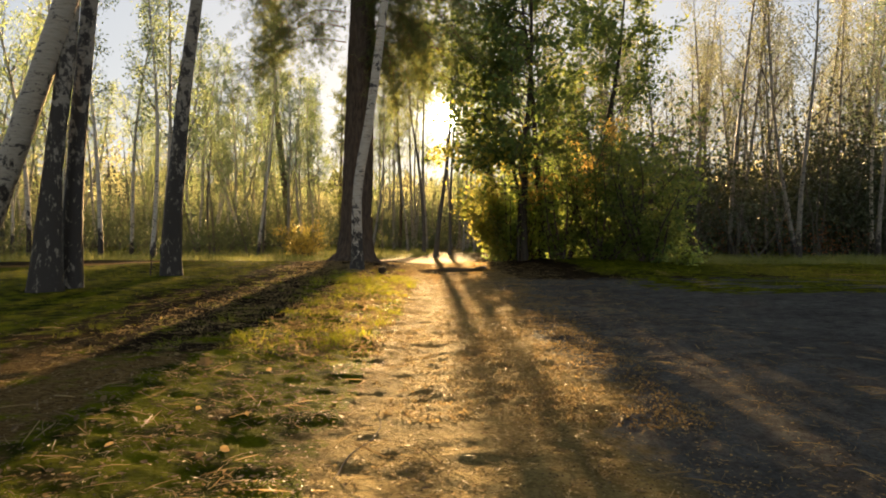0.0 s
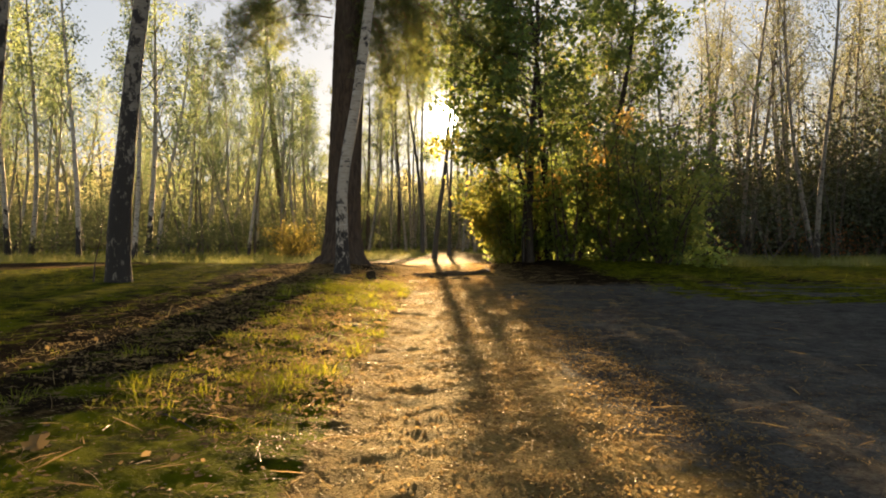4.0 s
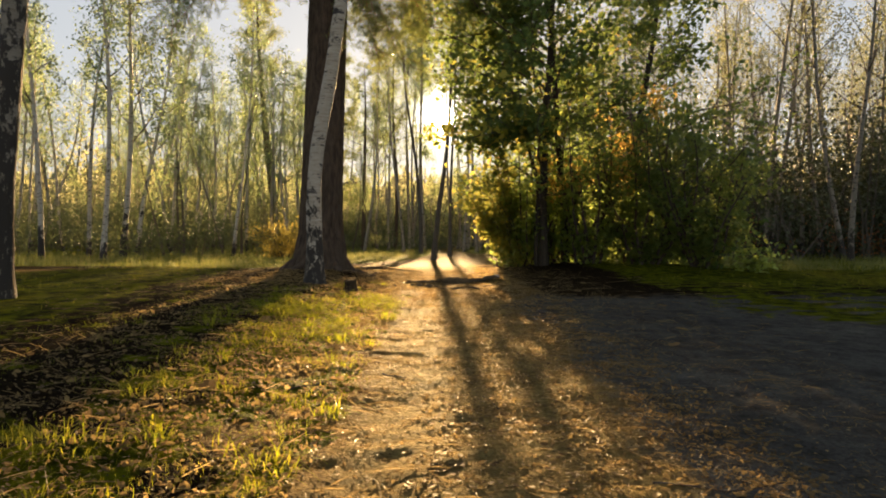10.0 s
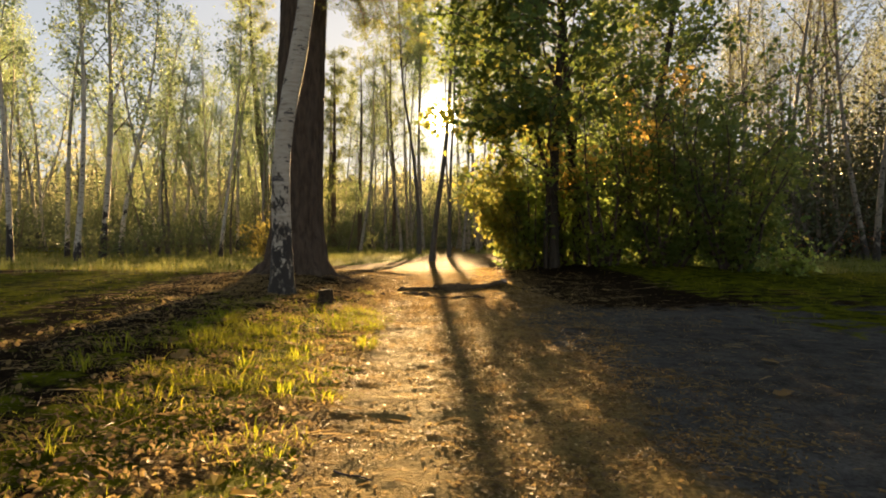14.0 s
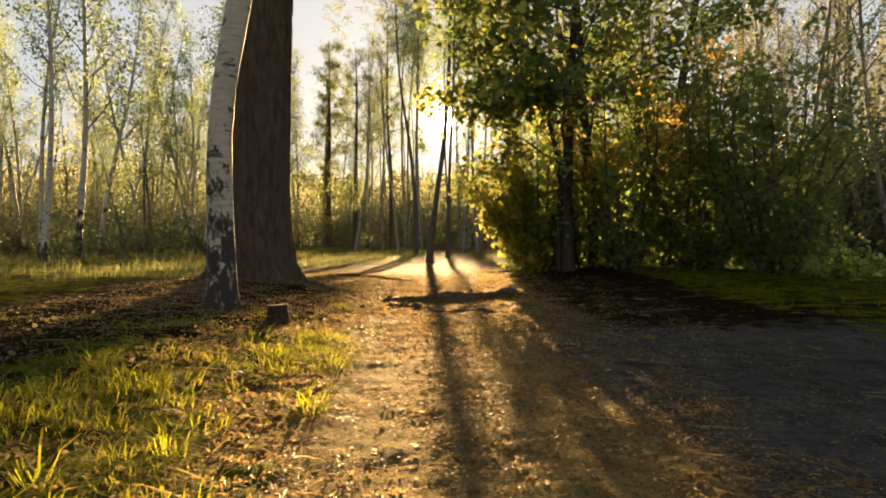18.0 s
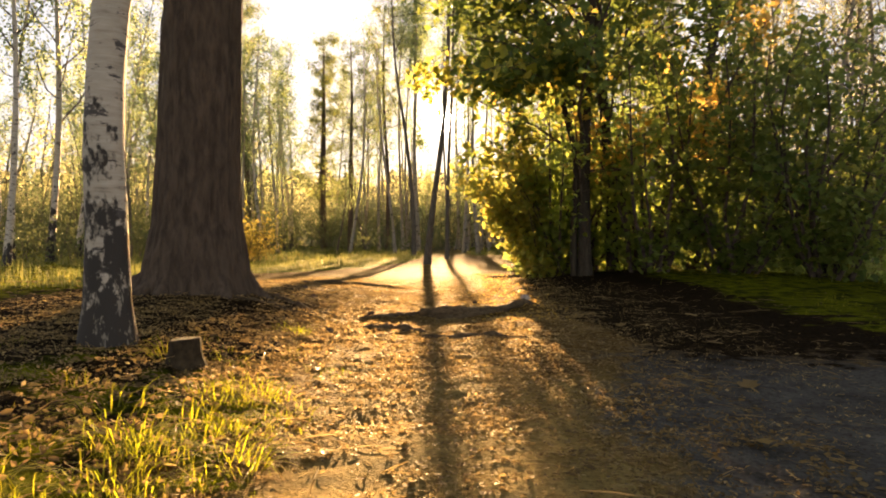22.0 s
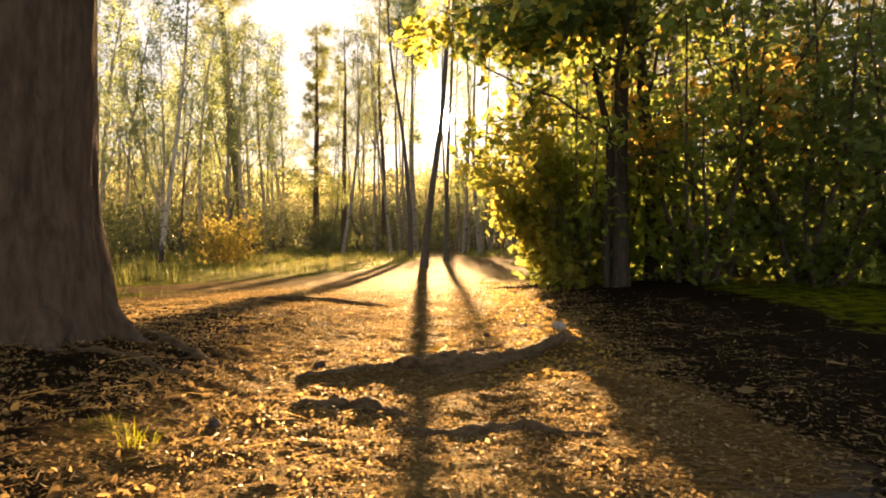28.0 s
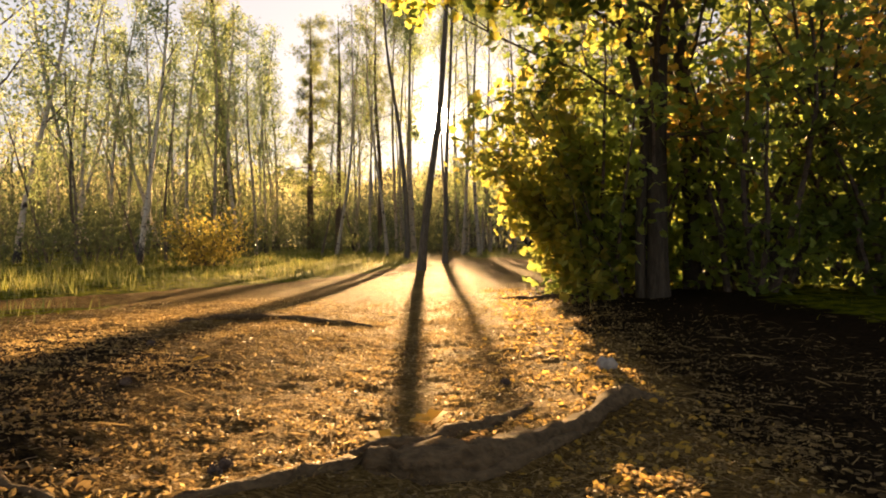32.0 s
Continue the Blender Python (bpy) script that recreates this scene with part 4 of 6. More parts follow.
# maples over the thicket
for at, knees, r, first, limbs, reach, leaves, label in (
        ((2.95, 24.9), [(0, 0, -0.2), (-0.03, 0, 2.2), (0.06, 0, 4.5), (0.26, 0, 7.5), (0.2, 0, 13)], 0.125, 0.17, 34, 4.2, 8600, "tall maple with dark green and golden leaves in the thicket"),
        ((3.75, 25.8), [(0, 0, -0.2), (-0.05, 0, 1.8), (-0.25, 0, 4.0), (-0.4, 0.2, 7.0), (-0.9, 0.4, 11)], 0.12, 0.20, 24, 3.4, 5000, "twin-stemmed maple leaning over the track with golden leaves"),
        ((6.35, 28.2), [(0, 0, -0.2), (0.1, 0, 2.0), (0.3, 0, 4.6), (0.9, 0, 8), (1.3, 0.2, 12)], 0.15, 0.20, 26, 3.6, 8000, "slender maple with dark leaves behind the thicket")):
    line = bowed(knees, 20)
    rad = np.interp(line[:, 2], [-0.2, 0.2, 1.5, 6, 13], [r * 1.5, r * 1.1, r, r * 0.7, 0.012])
    maple = tree_on(line, rad, on_ground(*at), "maple_tree", "tree", label, M_MAPLE_BARK, M_LEAF_MAPLE, leaves, LOBED, 0.135, first, limbs, reach, 0.30, 0.17, 0.5, 7, 12, thin=0.32, open_west=1.2)

    if r == 0.125:
        fork = Shape()
        fork.tube(bowed([(-0.20, 0.05, -0.2), (-0.24, 0.05, 1.0), (-0.12, 0.02, 2.3), (-0.5, 0, 3.6), (-0.8, 0, 5.2)], 14), np.linspace(0.075, 0.04, 14), 10, 0.03)
        part("second_stem", fork, M_MAPLE_BARK, maple, smooth=True)
        spray = Shape()
        for z0, far, depth, up in ((3.7, 2.4, 0.4, 0.9), (4.1, 2.7, -0.6, 1.0), (4.7, 2.5, 0.2, 0.9), (5.3, 2.8, -0.3, 1.0), (6.0, 2.6, 0.5, 0.8), (6.8, 2.5, -0.4, 0.8)):
            spine = bowed([(0, 0, z0), (-0.5 * far, 0.5 * depth, z0 + 0.7 * up), (-far, depth, z0 + 0.9 * up)], 10)
            wood_, seats_ = Shape(), [spine[3:]]
            wood_.tube(spine, np.linspace(0.035, 0.006, 10), 5)
            for q in range(12):
                tp, tr = limb(spine[3 + q % 7], RNG.normal(0, 1, 3) * np.array([0.8, 1, 0.6]), RNG.uniform(0.4, 0.8), 0.008, 0.3, 3, -0.03)
                wood_.tube(tp, tr, 3)
                seats_.append(tp[1:])
            part("branch", wood_, M_TWIG, maple)
            foliage(spray, np.concatenate(seats_), 460, 0.19, 0.135, LOBED, 0.5, 0.05)
        part("crown", spray, M_LEAF_MAPLE, maple)
        held, high = RNG.bit_generator.state, Shape()
        for z0, far, depth in ((6.4, 3.2, 0.3), (6.9, 3.7, -0.4), (7.4, 3.4, 0.4), (7.9, 4.0, -0.2), (8.5, 3.7, 0.3), (9.1, 3.9, -0.4)):
            spine = bowed([(0.2, 0, z0), (-0.5 * far, 0.5 * depth, z0 + 0.55), (-far, depth, z0 + 0.35)], 10)
            wood_ = Shape()
            wood_.tube(spine, np.linspace(0.035, 0.006, 10), 5)
            part("branch", wood_, M_TWIG, maple)
            foliage(high, spine[2:], 330, 0.30, 0.135, LOBED, 0.4, 0.08)
        part("crown", high, M_LEAF_MAPLE, maple)
        RNG.bit_generator.state = held
    if r == 0.12:
        over, seats = Shape(), []
        for knees2 in ([(-0.2, 0.1, 2.4), (-1.4, -0.2, 2.85), (-2.6, -0.4, 2.75), (-3.4, -0.5, 2.4)], [(-0.2, 0.1, 3.0), (-1.5, -0.4, 3.9), (-2.9, -0.8, 4.2), (-4.1, -0.9, 4.05)], [(-0.3, 0, 3.0), (-1.6, -2.0, 3.6), (-2.6, -3.6, 3.5), (-3.3, -4.6, 3.1)], [(-0.2, 0.1, 2.9), (-1.3, -1.6, 3.5), (-2.4, -3.4, 3.9), (-3.3, -4.3, 3.7)], [(-0.3, 0.1, 4.2), (-1.6, -1.0, 5.0), (-3.0, -2.2, 5.5), (-4.2, -3.2, 5.4)],
                       [(-0.25, 0.1, 3.4), (-1.0, -2.2, 4.1), (-1.9, -4.4, 4.3), (-2.6, -5.4, 4.1)], [(-0.3, 0.2, 4.0), (-1.8, -1.8, 4.9), (-3.0, -3.4, 5.2), (-4.1, -4.2, 4.9)]):
            bl = bowed(knees2, 14)
            seats.append(bl[1:])
            over.tube(bl, np.linspace(0.02, 0.005, 14), 5)
            for q in range(12):
                tp, tr = limb(bl[4 + q % 10], RNG.normal(0, 1, 3) * np.array([1, 1, 0.5]), RNG.uniform(0.3, 0.8), 0.007, 0.3, 3, -0.05)
                over.tube(tp, tr, 3)
                seats.append(tp[1:])
        tree = maple
        overhang = part("branch", over, M_TWIG, tree)
        one = Shape()
        one.scatter(LOBED[0], LOBED[1], np.zeros((1, 3)), np.eye(3)[None], [1.0])
        leaf_mesh, seats = one.mesh("leaf", M_LEAF_GOLD), np.concatenate(seats)
        for q in range(220):
            leaf_ob = new("leaf", leaf_mesh)
            leaf_ob.parent = overhang
            spot = Vector(seats[RNG.integers(0, len(seats))] + RNG.normal(0, 0.14, 3))
            size = 0.16 * RNG.uniform(0.7, 1.25)
            leaf_ob.matrix_basis = Matrix.Translation(spot) @ Euler(RNG.normal(0, 0.9, 3)).to_matrix().to_4x4() @ Matrix.Rotation(RNG.uniform(0, 6.28), 4, "Z") @ Matrix.Diagonal((size, size, size, 1))
        rest = Shape()
        foliage(rest, seats[seats[:, 2] > 3.2], 360, 0.20, 0.14, LOBED, 0.3, 0.05)
        foliage(rest, bowed([(-2.3, -0.35, 2.6), (-2.9, -0.45, 2.45), (-3.2, -0.5, 2.3)], 12), 26, 0.16, 0.16, LOBED, 0.3, 0.08)
        canopy = bowed([(-2.9, -2.6, 3.35), (-2.3, -2.4, 3.7), (-1.6, -2.2, 3.9), (-0.8, -1.8, 4.1)], 16)
        foliage(rest, canopy, 900, 0.30, 0.14, LOBED, 0.35, 0.05)
        part("crown", rest, M_LEAF_MAPLE, tree)
        bare_ = Shape()
        bare_.tube(canopy, np.linspace(0.008, 0.02, 16), 5)
        part("branch", bare_, M_TWIG, tree)
        bright = Shape()
        foliage(bright, canopy, 260, 0.30, 0.14, LOBED, 0.35, 0.08)
        part("crown", bright, M_LEAF_GOLD, tree, "golden leaves hanging under the canopy")
        tip = Shape()
        foliage(tip, bowed([(-3.3, -0.85, 4.2), (-3.8, -0.9, 4.1), (-4.15, -0.95, 3.95)], 12), 170, 0.16, 0.13, LOBED, 0.3, 0.12)
        part("crown", tip, M_LEAF_GOLD, tree, "golden leaves at the tip of the overhanging branch")


def shrub(at, height, width, stems, leaves, material, label, leaf=0.115, template=LOBED, bare=0.0, name="hazel_shrub", group="", west=1.0):
    t = thing(name, at, label, "shrub", group)
    crown, seats = Shape(), []
    for i in range(stems):
        sticks = Shape()
        az, out = RNG.uniform(0, 6.28), RNG.uniform(0.15, 0.75) * (0.3 if stems == 5 else 1.0)
        base = np.array([math.cos(az), math.sin(az), 0]) * width * 0.16 * RNG.uniform(0, 1)
        base[2] = -0.08
        pts, rr = limb(base, (math.cos(az) * out, math.sin(az) * out, 1), height * RNG.uniform(0.6, 1.1), 0.012 + 0.007 * height, 0.25, 7, 0.05)
        pts[:, 0] = np.where(pts[:, 0] < 0, pts[:, 0] * west, pts[:, 0])
        sticks.tube(pts, rr, 5)
        for k in range(7):
            q = RNG.uniform(0.04 + bare, 0.98)
            a2 = RNG.uniform(0, 6.28)
            tp, tr = limb(along(pts, q), (math.cos(a2), math.sin(a2), RNG.uniform(-0.1, 0.9)), width * 0.30 * RNG.uniform(0.5, 1.1), 0.009, 0.4, 4, 0.03)
            sticks.tube(tp, tr, 3)
            seats.append(tp[1:])
        seats.append(pts[2 + int(5 * bare):])
        part("stem", sticks, M_TWIG, t)
    foliage(crown, np.concatenate(seats), leaves, 0.2, leaf, template, 0.35, 0.08)
    part("foliage", crown, material, t)
    return t


thicket = "shrubs of the thicket beside the track"
for x, y, h, w, n, lv, mat, lab in ((2.15, 26.6, 3.4, 1.7, 10, 1050, M_LEAF_SHRUB, "yellow-green backlit hazel shrub at the thicket's sunny end"),
                                    (3.1, 26.0, 4.4, 2.4, 12, 1050, M_LEAF_SHRUB, "dense yellow-green hazel shrub under the maples"),
                                    (2.5, 25.7, 3.7, 1.3, 9, 900, M_LEAF_SHRUB, "slender yellow-green hazel shrub beside the maples"),
                                    (4.3, 25.0, 4.6, 2.8, 13, 1250, M_LEAF_SHRUB, "dense dark green hazel shrub under the maples"),
                                    (5.8, 24.6, 4.8, 3.0, 14, 2100, M_LEAF_SHADED, "broad dark green hazel shrub in the thicket"),
                                    (7.3, 24.0, 4.6, 3.0, 15, 2000, M_LEAF_SHADED, "broad dark green hazel shrub at the thicket's shaded end"),
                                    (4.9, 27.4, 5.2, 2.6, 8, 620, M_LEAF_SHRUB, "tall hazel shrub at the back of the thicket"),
                                    (6.9, 26.6, 5.2, 2.8, 11, 1350, M_LEAF_SHADED, "tall hazel shrub at the back of the thicket"),
                                    # four hidden shrubs added to keep low sun off the track's right side
                                    (3.4, 29.5, 2.8, 2.4, 9, 950, M_LEAF_SHRUB, "low hazel shrub added unseen behind the thicket to block the sun"),
                                    (5.2, 30.0, 2.8, 2.6, 9, 1150, M_LEAF_SHRUB, "low hazel shrub added unseen behind the thicket to block the sun"),
                                    (7.0, 29.3, 2.8, 2.6, 9, 1150, M_LEAF_SHRUB, "low hazel shrub added unseen behind the thicket to block the sun"),
                                    (8.8, 28.0, 2.5, 2.4, 9, 950, M_LEAF_SHRUB, "low hazel shrub added unseen behind the thicket to block the sun"),
                                    (8.4, 23.3, 0.8, 1.4, 6, 190, M_LEAF_SHRUB, "low golden spray of leaves at the thicket's edge"),
                                    (4.2, 25.2, 5.3, 1.7, 5, 620, M_LEAF_AMBER, "orange-leaved sapling rising out of the thicket")):
    shrub(on_ground(x, y), h, w, n, int(1.75 * lv), mat, lab, group=thicket, west=0.35 if x < 3.2 else 1.0, bare=0.5 if mat is M_LEAF_AMBER else 0.0)


def flank(at, reach_at, label):
    """A shrub whose stems arch out towards the track, each as far as the flank bulges at its height."""
    t = thing("hazel_shrub", at, label, "shrub", thicket)
    crown = Shape()
    for k in range(38):
        z = 0.25 + 3.6 * ((k * 0.618) % 1.0) ** 0.9
        tip = np.interp(z, *zip(*reach_at)) - at[0] + RNG.uniform(0.02, 0.22)
        foot = (RNG.uniform(0.1, 0.6), RNG.uniform(-0.6, 0.6), -0.06)
        deep = foot[1] + RNG.normal(0, 0.45)
        spine = bowed([foot, (0.45 * tip + 0.2, 0.5 * (foot[1] + deep), 0.62 * z), (tip, deep, z)], 10)
        stick, seats_ = Shape(), [spine[5:]]
        stick.tube(spine, np.linspace(0.014, 0.004, 10), 5)
        for q in range(5):
            tp, tr = limb(spine[4 + q], RNG.normal(0, 1, 3) * np.array([0.5, 1, 0.5]), RNG.uniform(0.25, 0.5), 0.005, 0.3, 3, 0.0)
            stick.tube(tp, tr, 3)
            seats_.append(tp[1:])
        part("stem", stick, M_TWIG, t)
        foliage(crown, np.concatenate(seats_), 105, 0.13, 0.115, LOBED, 0.4, 0.05)
    part("foliage", crown, M_LEAF_LIT_EDGE, t)


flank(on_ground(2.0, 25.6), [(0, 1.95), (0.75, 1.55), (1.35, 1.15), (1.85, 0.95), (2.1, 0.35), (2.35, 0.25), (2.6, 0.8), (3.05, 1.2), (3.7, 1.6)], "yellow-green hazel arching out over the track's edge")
shrub(on_ground(-9.05, 42.5), 2.0, 4.6, 20, 2600, M_LEAF_BUSH, "rounded golden-yellow bush on the meadow's edge", 0.14, OVAL, name="golden_bush")

# ---- the woods ----
bp = []
WOOD = "birches of the wood"
for i in range(7):
    bp.append(birch((0, 0, 0), RNG.uniform(15, 20), RNG.uniform(0.10, 0.15), RNG.normal(0, 1.1, 2), RNG.uniform(0.2, 0.5), int(RNG.uniform(1750, 2250)), RNG.uniform(0.30, 0.46),
                    bark=M_BIRCH_PALE if i % 2 else M_BIRCH, limbs=15, reach=2.6, label="slender birch with thin yellow-green autumn leaves in the wood", group=WOOD, sides=7, leaf=0.165))
for i in range(4):
    bp.append(birch((0, 0, 0), RNG.uniform(7, 11), RNG.uniform(0.05, 0.08), RNG.normal(0, 1.2, 2), RNG.uniform(0.15, 0.35), int(RNG.uniform(600, 1000)), 0.3,
                    bark=M_GREY_BARK, limbs=9, reach=1.5, label="thin crooked young birch with sparse yellow leaves", group=WOOD, sides=6, leaf=0.12))
for i in range(3):
    bp.append(birch((0, 0, 0), RNG.uniform(15, 20), RNG.uniform(0.10, 0.15), RNG.normal(0, 1.1, 2), RNG.uniform(0.2, 0.5), 1500, 0.4,
                    bark=M_BIRCH_GREY, limbs=18, reach=2.3, label="pale slender birch that has lost most of its leaves", group=WOOD, sides=7, leaf=0.12, material=M_LEAF_PALE))


def wood_edge(x):
    return np.where(x < 0, 33 + 24 * step(-17, -2, x), 38 + 22 * step(17, 3, x))


rw = np.random.default_rng(21)
spots = [(-15.4, 35.2), (-21.3, 57.0), (20.3, 38.5), (21.7, 41.4)]
tries = 0
while len(spots) < 150 and tries < 20000:
    tries += 1
    x, y = rw.uniform(-62, 62), rw.uniform(33, 84)
    if y < wood_edge(x) or abs(x) > 10 + 0.72 * y or (-2.9 < x < 7.0) or -10.6 < x < -7.4:
        continue
    if min((x - a) ** 2 + (y - b) ** 2 for a, b in spots) < 2.3 ** 2:
        continue
    spots.append((x, y))
used = set()
dense = []
while len(dense) < 10:
    x, y = rw.uniform(-17, -3.6), rw.uniform(56, 80)
    if not -10.6 < x < -7.4 and all((x - p) ** 2 + (y - q) ** 2 > 1.7 ** 2 for p, q in dense):
        dense.append((x, y))
while len(dense) < 44:
    x, y = rw.uniform(10, 48), rw.uniform(42, 74)
    if y > wood_edge(x) and all((x - p) ** 2 + (y - q) ** 2 > 1.7 ** 2 for p, q in dense):
        dense.append((x, y))
while len(dense) < 68:
    x, y = rw.uniform(-46, -12), rw.uniform(40, 86)
    if y > wood_edge(x) + 2 and all((x - p) ** 2 + (y - q) ** 2 > 1.4 ** 2 for p, q in dense):
        dense.append((x, y))
spots += dense
for n, (x, y) in enumerate(spots):
    k = int(rw.integers(0, 7)) if rw.uniform() < 0.68 else int(rw.integers(7, 11))
    if x > 8 and rw.uniform() < 0.9:
        k = int(rw.integers(11, 14))
    m = Matrix.Translation(on_ground(x, y)) @ Matrix.Rotation(rw.uniform(0, 6.28), 4, "Z") @ Matrix.Rotation(radians(abs(rw.normal(0, 2.2))), 4, "X")
    s = rw.uniform(0.8, 1.2) * (1.2 if x > 8 else 1.0)
    if -6 < x < 0:
        continue
    if k not in used:
        used.add(k)
        bp[k].scale = (s, s, s)
        bp[k].matrix_basis = m @ Matrix.Diagonal((s, s, s, 1))
    else:
        copy_thing(bp[k], m)

# tall birches whose crowns close the sky above the track's far end
for x, y, h in ((-3.3, 69.0, 24), (1.7, 63.0, 22), (3.6, 71.0, 24), (-3.4, 77.0, 25), (5.3, 66.0, 23), (1.9, 80.0, 26), (2.6, 58.0, 20), (-1.9, 67.0, 23), (0.7, 75.0, 25), (-2.7, 88.0, 27)):
    birch(on_ground(x, y), h, 0.13, RNG.normal(0, 0.5, 2), 0.3, 2900, 0.62, bark=M_BIRCH_FAR, limbs=18, reach=2.8, label="tall birch with a high thin crown at the track's far end", group=WOOD, sides=8, leaf=0.165)

for x, y, h, lv in ((-12.0, 86.0, 20, 2300), (-10.4, 92.0, 21, 2300), (-8.8, 85.0, 19, 2300), (-7.4, 91.0, 21, 2300), (-6.2, 86.0, 20, 2300), (-5.0, 93.0, 21, 2300), (-3.9, 89.0, 21, 1300),
                    (1.8, 86.0, 20, 1000), (2.9, 91.0, 21, 1000), (4.3, 88.0, 20, 1000), (5.9, 92.0, 21, 1200)):
    birch(on_ground(x, y), h, 0.13, RNG.normal(0, 0.5, 2), 0.3, lv, 0.52, bark=M_BIRCH_FAR, limbs=16, reach=2.3, label="tall birch deep in the wood beyond the meadow", group=WOOD, sides=7, leaf=0.15)

# leafier birches that shade the verge and the turf
for x, y, h in ((2.4, 72.0, 8.0), (4.0, 68.0, 8.0), (6.2, 70.0, 9.0), (1.4, 80.0, 8.5), (5.0, 82.0, 9.5), (-3.4, 80.0, 9.5), (-1.2, 84.0, 8.5), (5.6, 50.0, 13.0), (-3.2, 58.0, 15.5), (7.2, 54.0, 13.5), (8.6, 50.0, 13.0), (9.8, 53.0, 14.0), (-6.3, 57.5, 15.5), (-12.8, 55.0, 14.0), (-5.0, 65.5, 17.5), (-11.5, 58.5, 15.0), (-6.8, 73.0, 21.5)):
    birch(on_ground(x, y), h, 0.11, RNG.normal(0, 0.5, 2), 0.3, 650 if -7 < x < -3 else 2100, 0.40 if h > 10 else 0.25, bark=M_BIRCH_FAR, limbs=18, reach=1.9, label="leafy green birch in the wood beyond the meadow", group=WOOD, sides=8, leaf=0.14)

# a birch whose low boughs dapple the moss beside the track
dapple = birch(on_ground(-1.75, 66.0), 21, 0.12, (-0.4, 0.5), 0.2, 2200, 0.62, bark=M_BIRCH_FAR, limbs=14, reach=2.4, label="tall birch with loose hanging boughs at the track's far end", group=WOOD, sides=8, leaf=0.16)
hung = Shape()
for z0, out, many in ((8.55, 0.70, 70), (8.85, 0.30, 60), (8.95, -0.35, 110), (9.1, 0.15, 100), (9.3, -0.2, 110), (9.4, 0.2, 90), (9.8, -0.30, 60), (10.15, 0.12, 60), (10.5, -0.35, 70), (10.8, 0.10, 70), (11.2, 0.40, 60), (11.4, 0.60, 80), (11.6, -0.30, 70), (11.8, 0.30, 70)):
    spine = bowed([(0, 0, z0 - 0.5), (0.5 * out, 0.3, z0 + 0.1), (out, 0.5, z0 - 0.1), (out * 1.2, 0.6, z0 - 0.3)], 9)
    stick = Shape()
    stick.tube(spine, np.linspace(0.02, 0.004, 9), 5)
    part("branch", stick, M_TWIG, dapple)
    foliage(hung, spine[3:], many, 0.22, 0.15, OVAL, 0.1, 0.06)
part("crown", hung, M_LEAF_BIRCH, dapple)

# pines that stand out of the wood
for at, knees, r, first, lv in (((-15.6, 68.0), [(0, 0, -0.2), (-0.4, 0, 4), (-1.3, 0, 12), (-1.9, 0, 20), (-2.0, 0, 26)], 0.40, 0.62, 2600),
                                ((-10.4, 70.5), [(0, 0, -0.2), (0, 0, 6), (0.1, 0, 12), (0.1, 0, 19)], 0.27, 0.22, 3000),
                                ((-6.9, 62.0), [(0, 0, -0.2), (0.1, 0, 6), (0.2, 0, 12), (0.1, 0, 16)], 0.20, 0.45, 800),
                                ((-4.4, 66.0), [(0, 0, -0.2), (0.1, 0, 6), (-0.3, 0, 12), (-0.2, 0, 20)], 0.18, 0.50, 1600),
                                ((-13.7, 88.0), [(0, 0, -0.2), (-0.1, 0, 6), (0.1, 0, 12), (0.2, 0, 21.5)], 0.24, 0.2, 2600)):
    line = bowed(knees, 20)
    rad = np.interp(np.linspace(0, 1, 20), [0, 0.05, 0.5, 1], [r * 1.25, r, r * 0.7, 0.02])
    tree_on(line, rad, on_ground(*at), "pine_tree", "tree", "tall dark pine with layered boughs at the wood's edge", M_PINE, M_NEEDLE, lv, SPRAY, 0.34, first, 22, 2.3, 0.0, 0.24, 0.4, 7, 10, thin=0.24, group="pines at the wood's edge")

# undergrowth and the far woods
ru = np.random.default_rng(5)


def scrub(name, count, x0, x1, y0, y1, low, high, leaf, material, label, stems=3, dense=1.0):
    """A shrub layer under the trees: many small leaves round thin stems."""
    leaves, sticks = Shape(), Shape()
    for _ in range(count):
        x, y = ru.uniform(x0, x1), ru.uniform(y0, y1)
        if y < wood_edge(x) + 3 or abs(x) > 12 + 0.74 * y or (-11 < x < -7 and y < 62):
            continue
        h = ru.uniform(low, high) * ru.uniform(0.6, 1.0) * (0.5 if -4.2 < x < 7 else 1.0)
        if -12 < x < 8:
            h = max(1.0, min(h, (y - 46) * 0.15 * ru.uniform(0.7, 1.3)))
        elif x < 0:
            h = max(1.2, min(h, (y - 28) * 0.15 * ru.uniform(0.6, 1.3)))
        z = float(ground_z(x, y))
        c = int((60 + 70 * h) * dense)
        w = 0.45 + 0.13 * h
        at = np.array([x, y, z + h * 0.52]) + ru.normal(0, 1, (c, 3)) * np.array([w, w, h * 0.27])
        at[:, 2] = np.clip(at[:, 2], z + 0.1, None)
        leaves.scatter(OVAL[0], OVAL[1], at, turns_for(c, 0.15), leaf * ru.uniform(0.6, 1.3, c))
        for _ in range(stems):
            pts, rr = limb((x + ru.normal(0, 0.4), y + ru.normal(0, 0.3), z - 0.1), (ru.normal(0, 0.25), ru.normal(0, 0.25), 1), h * ru.uniform(0.8, 1.25), 0.02 + 0.004 * h, 0.2, 4)
            sticks.tube(pts, rr, 4)
    stuff(name, leaves, material, label, "undergrowth")
    stuff(name + "_stems", sticks, M_GREY_BARK, "thin grey stems of the " + label.split(" of ")[0], "undergrowth")


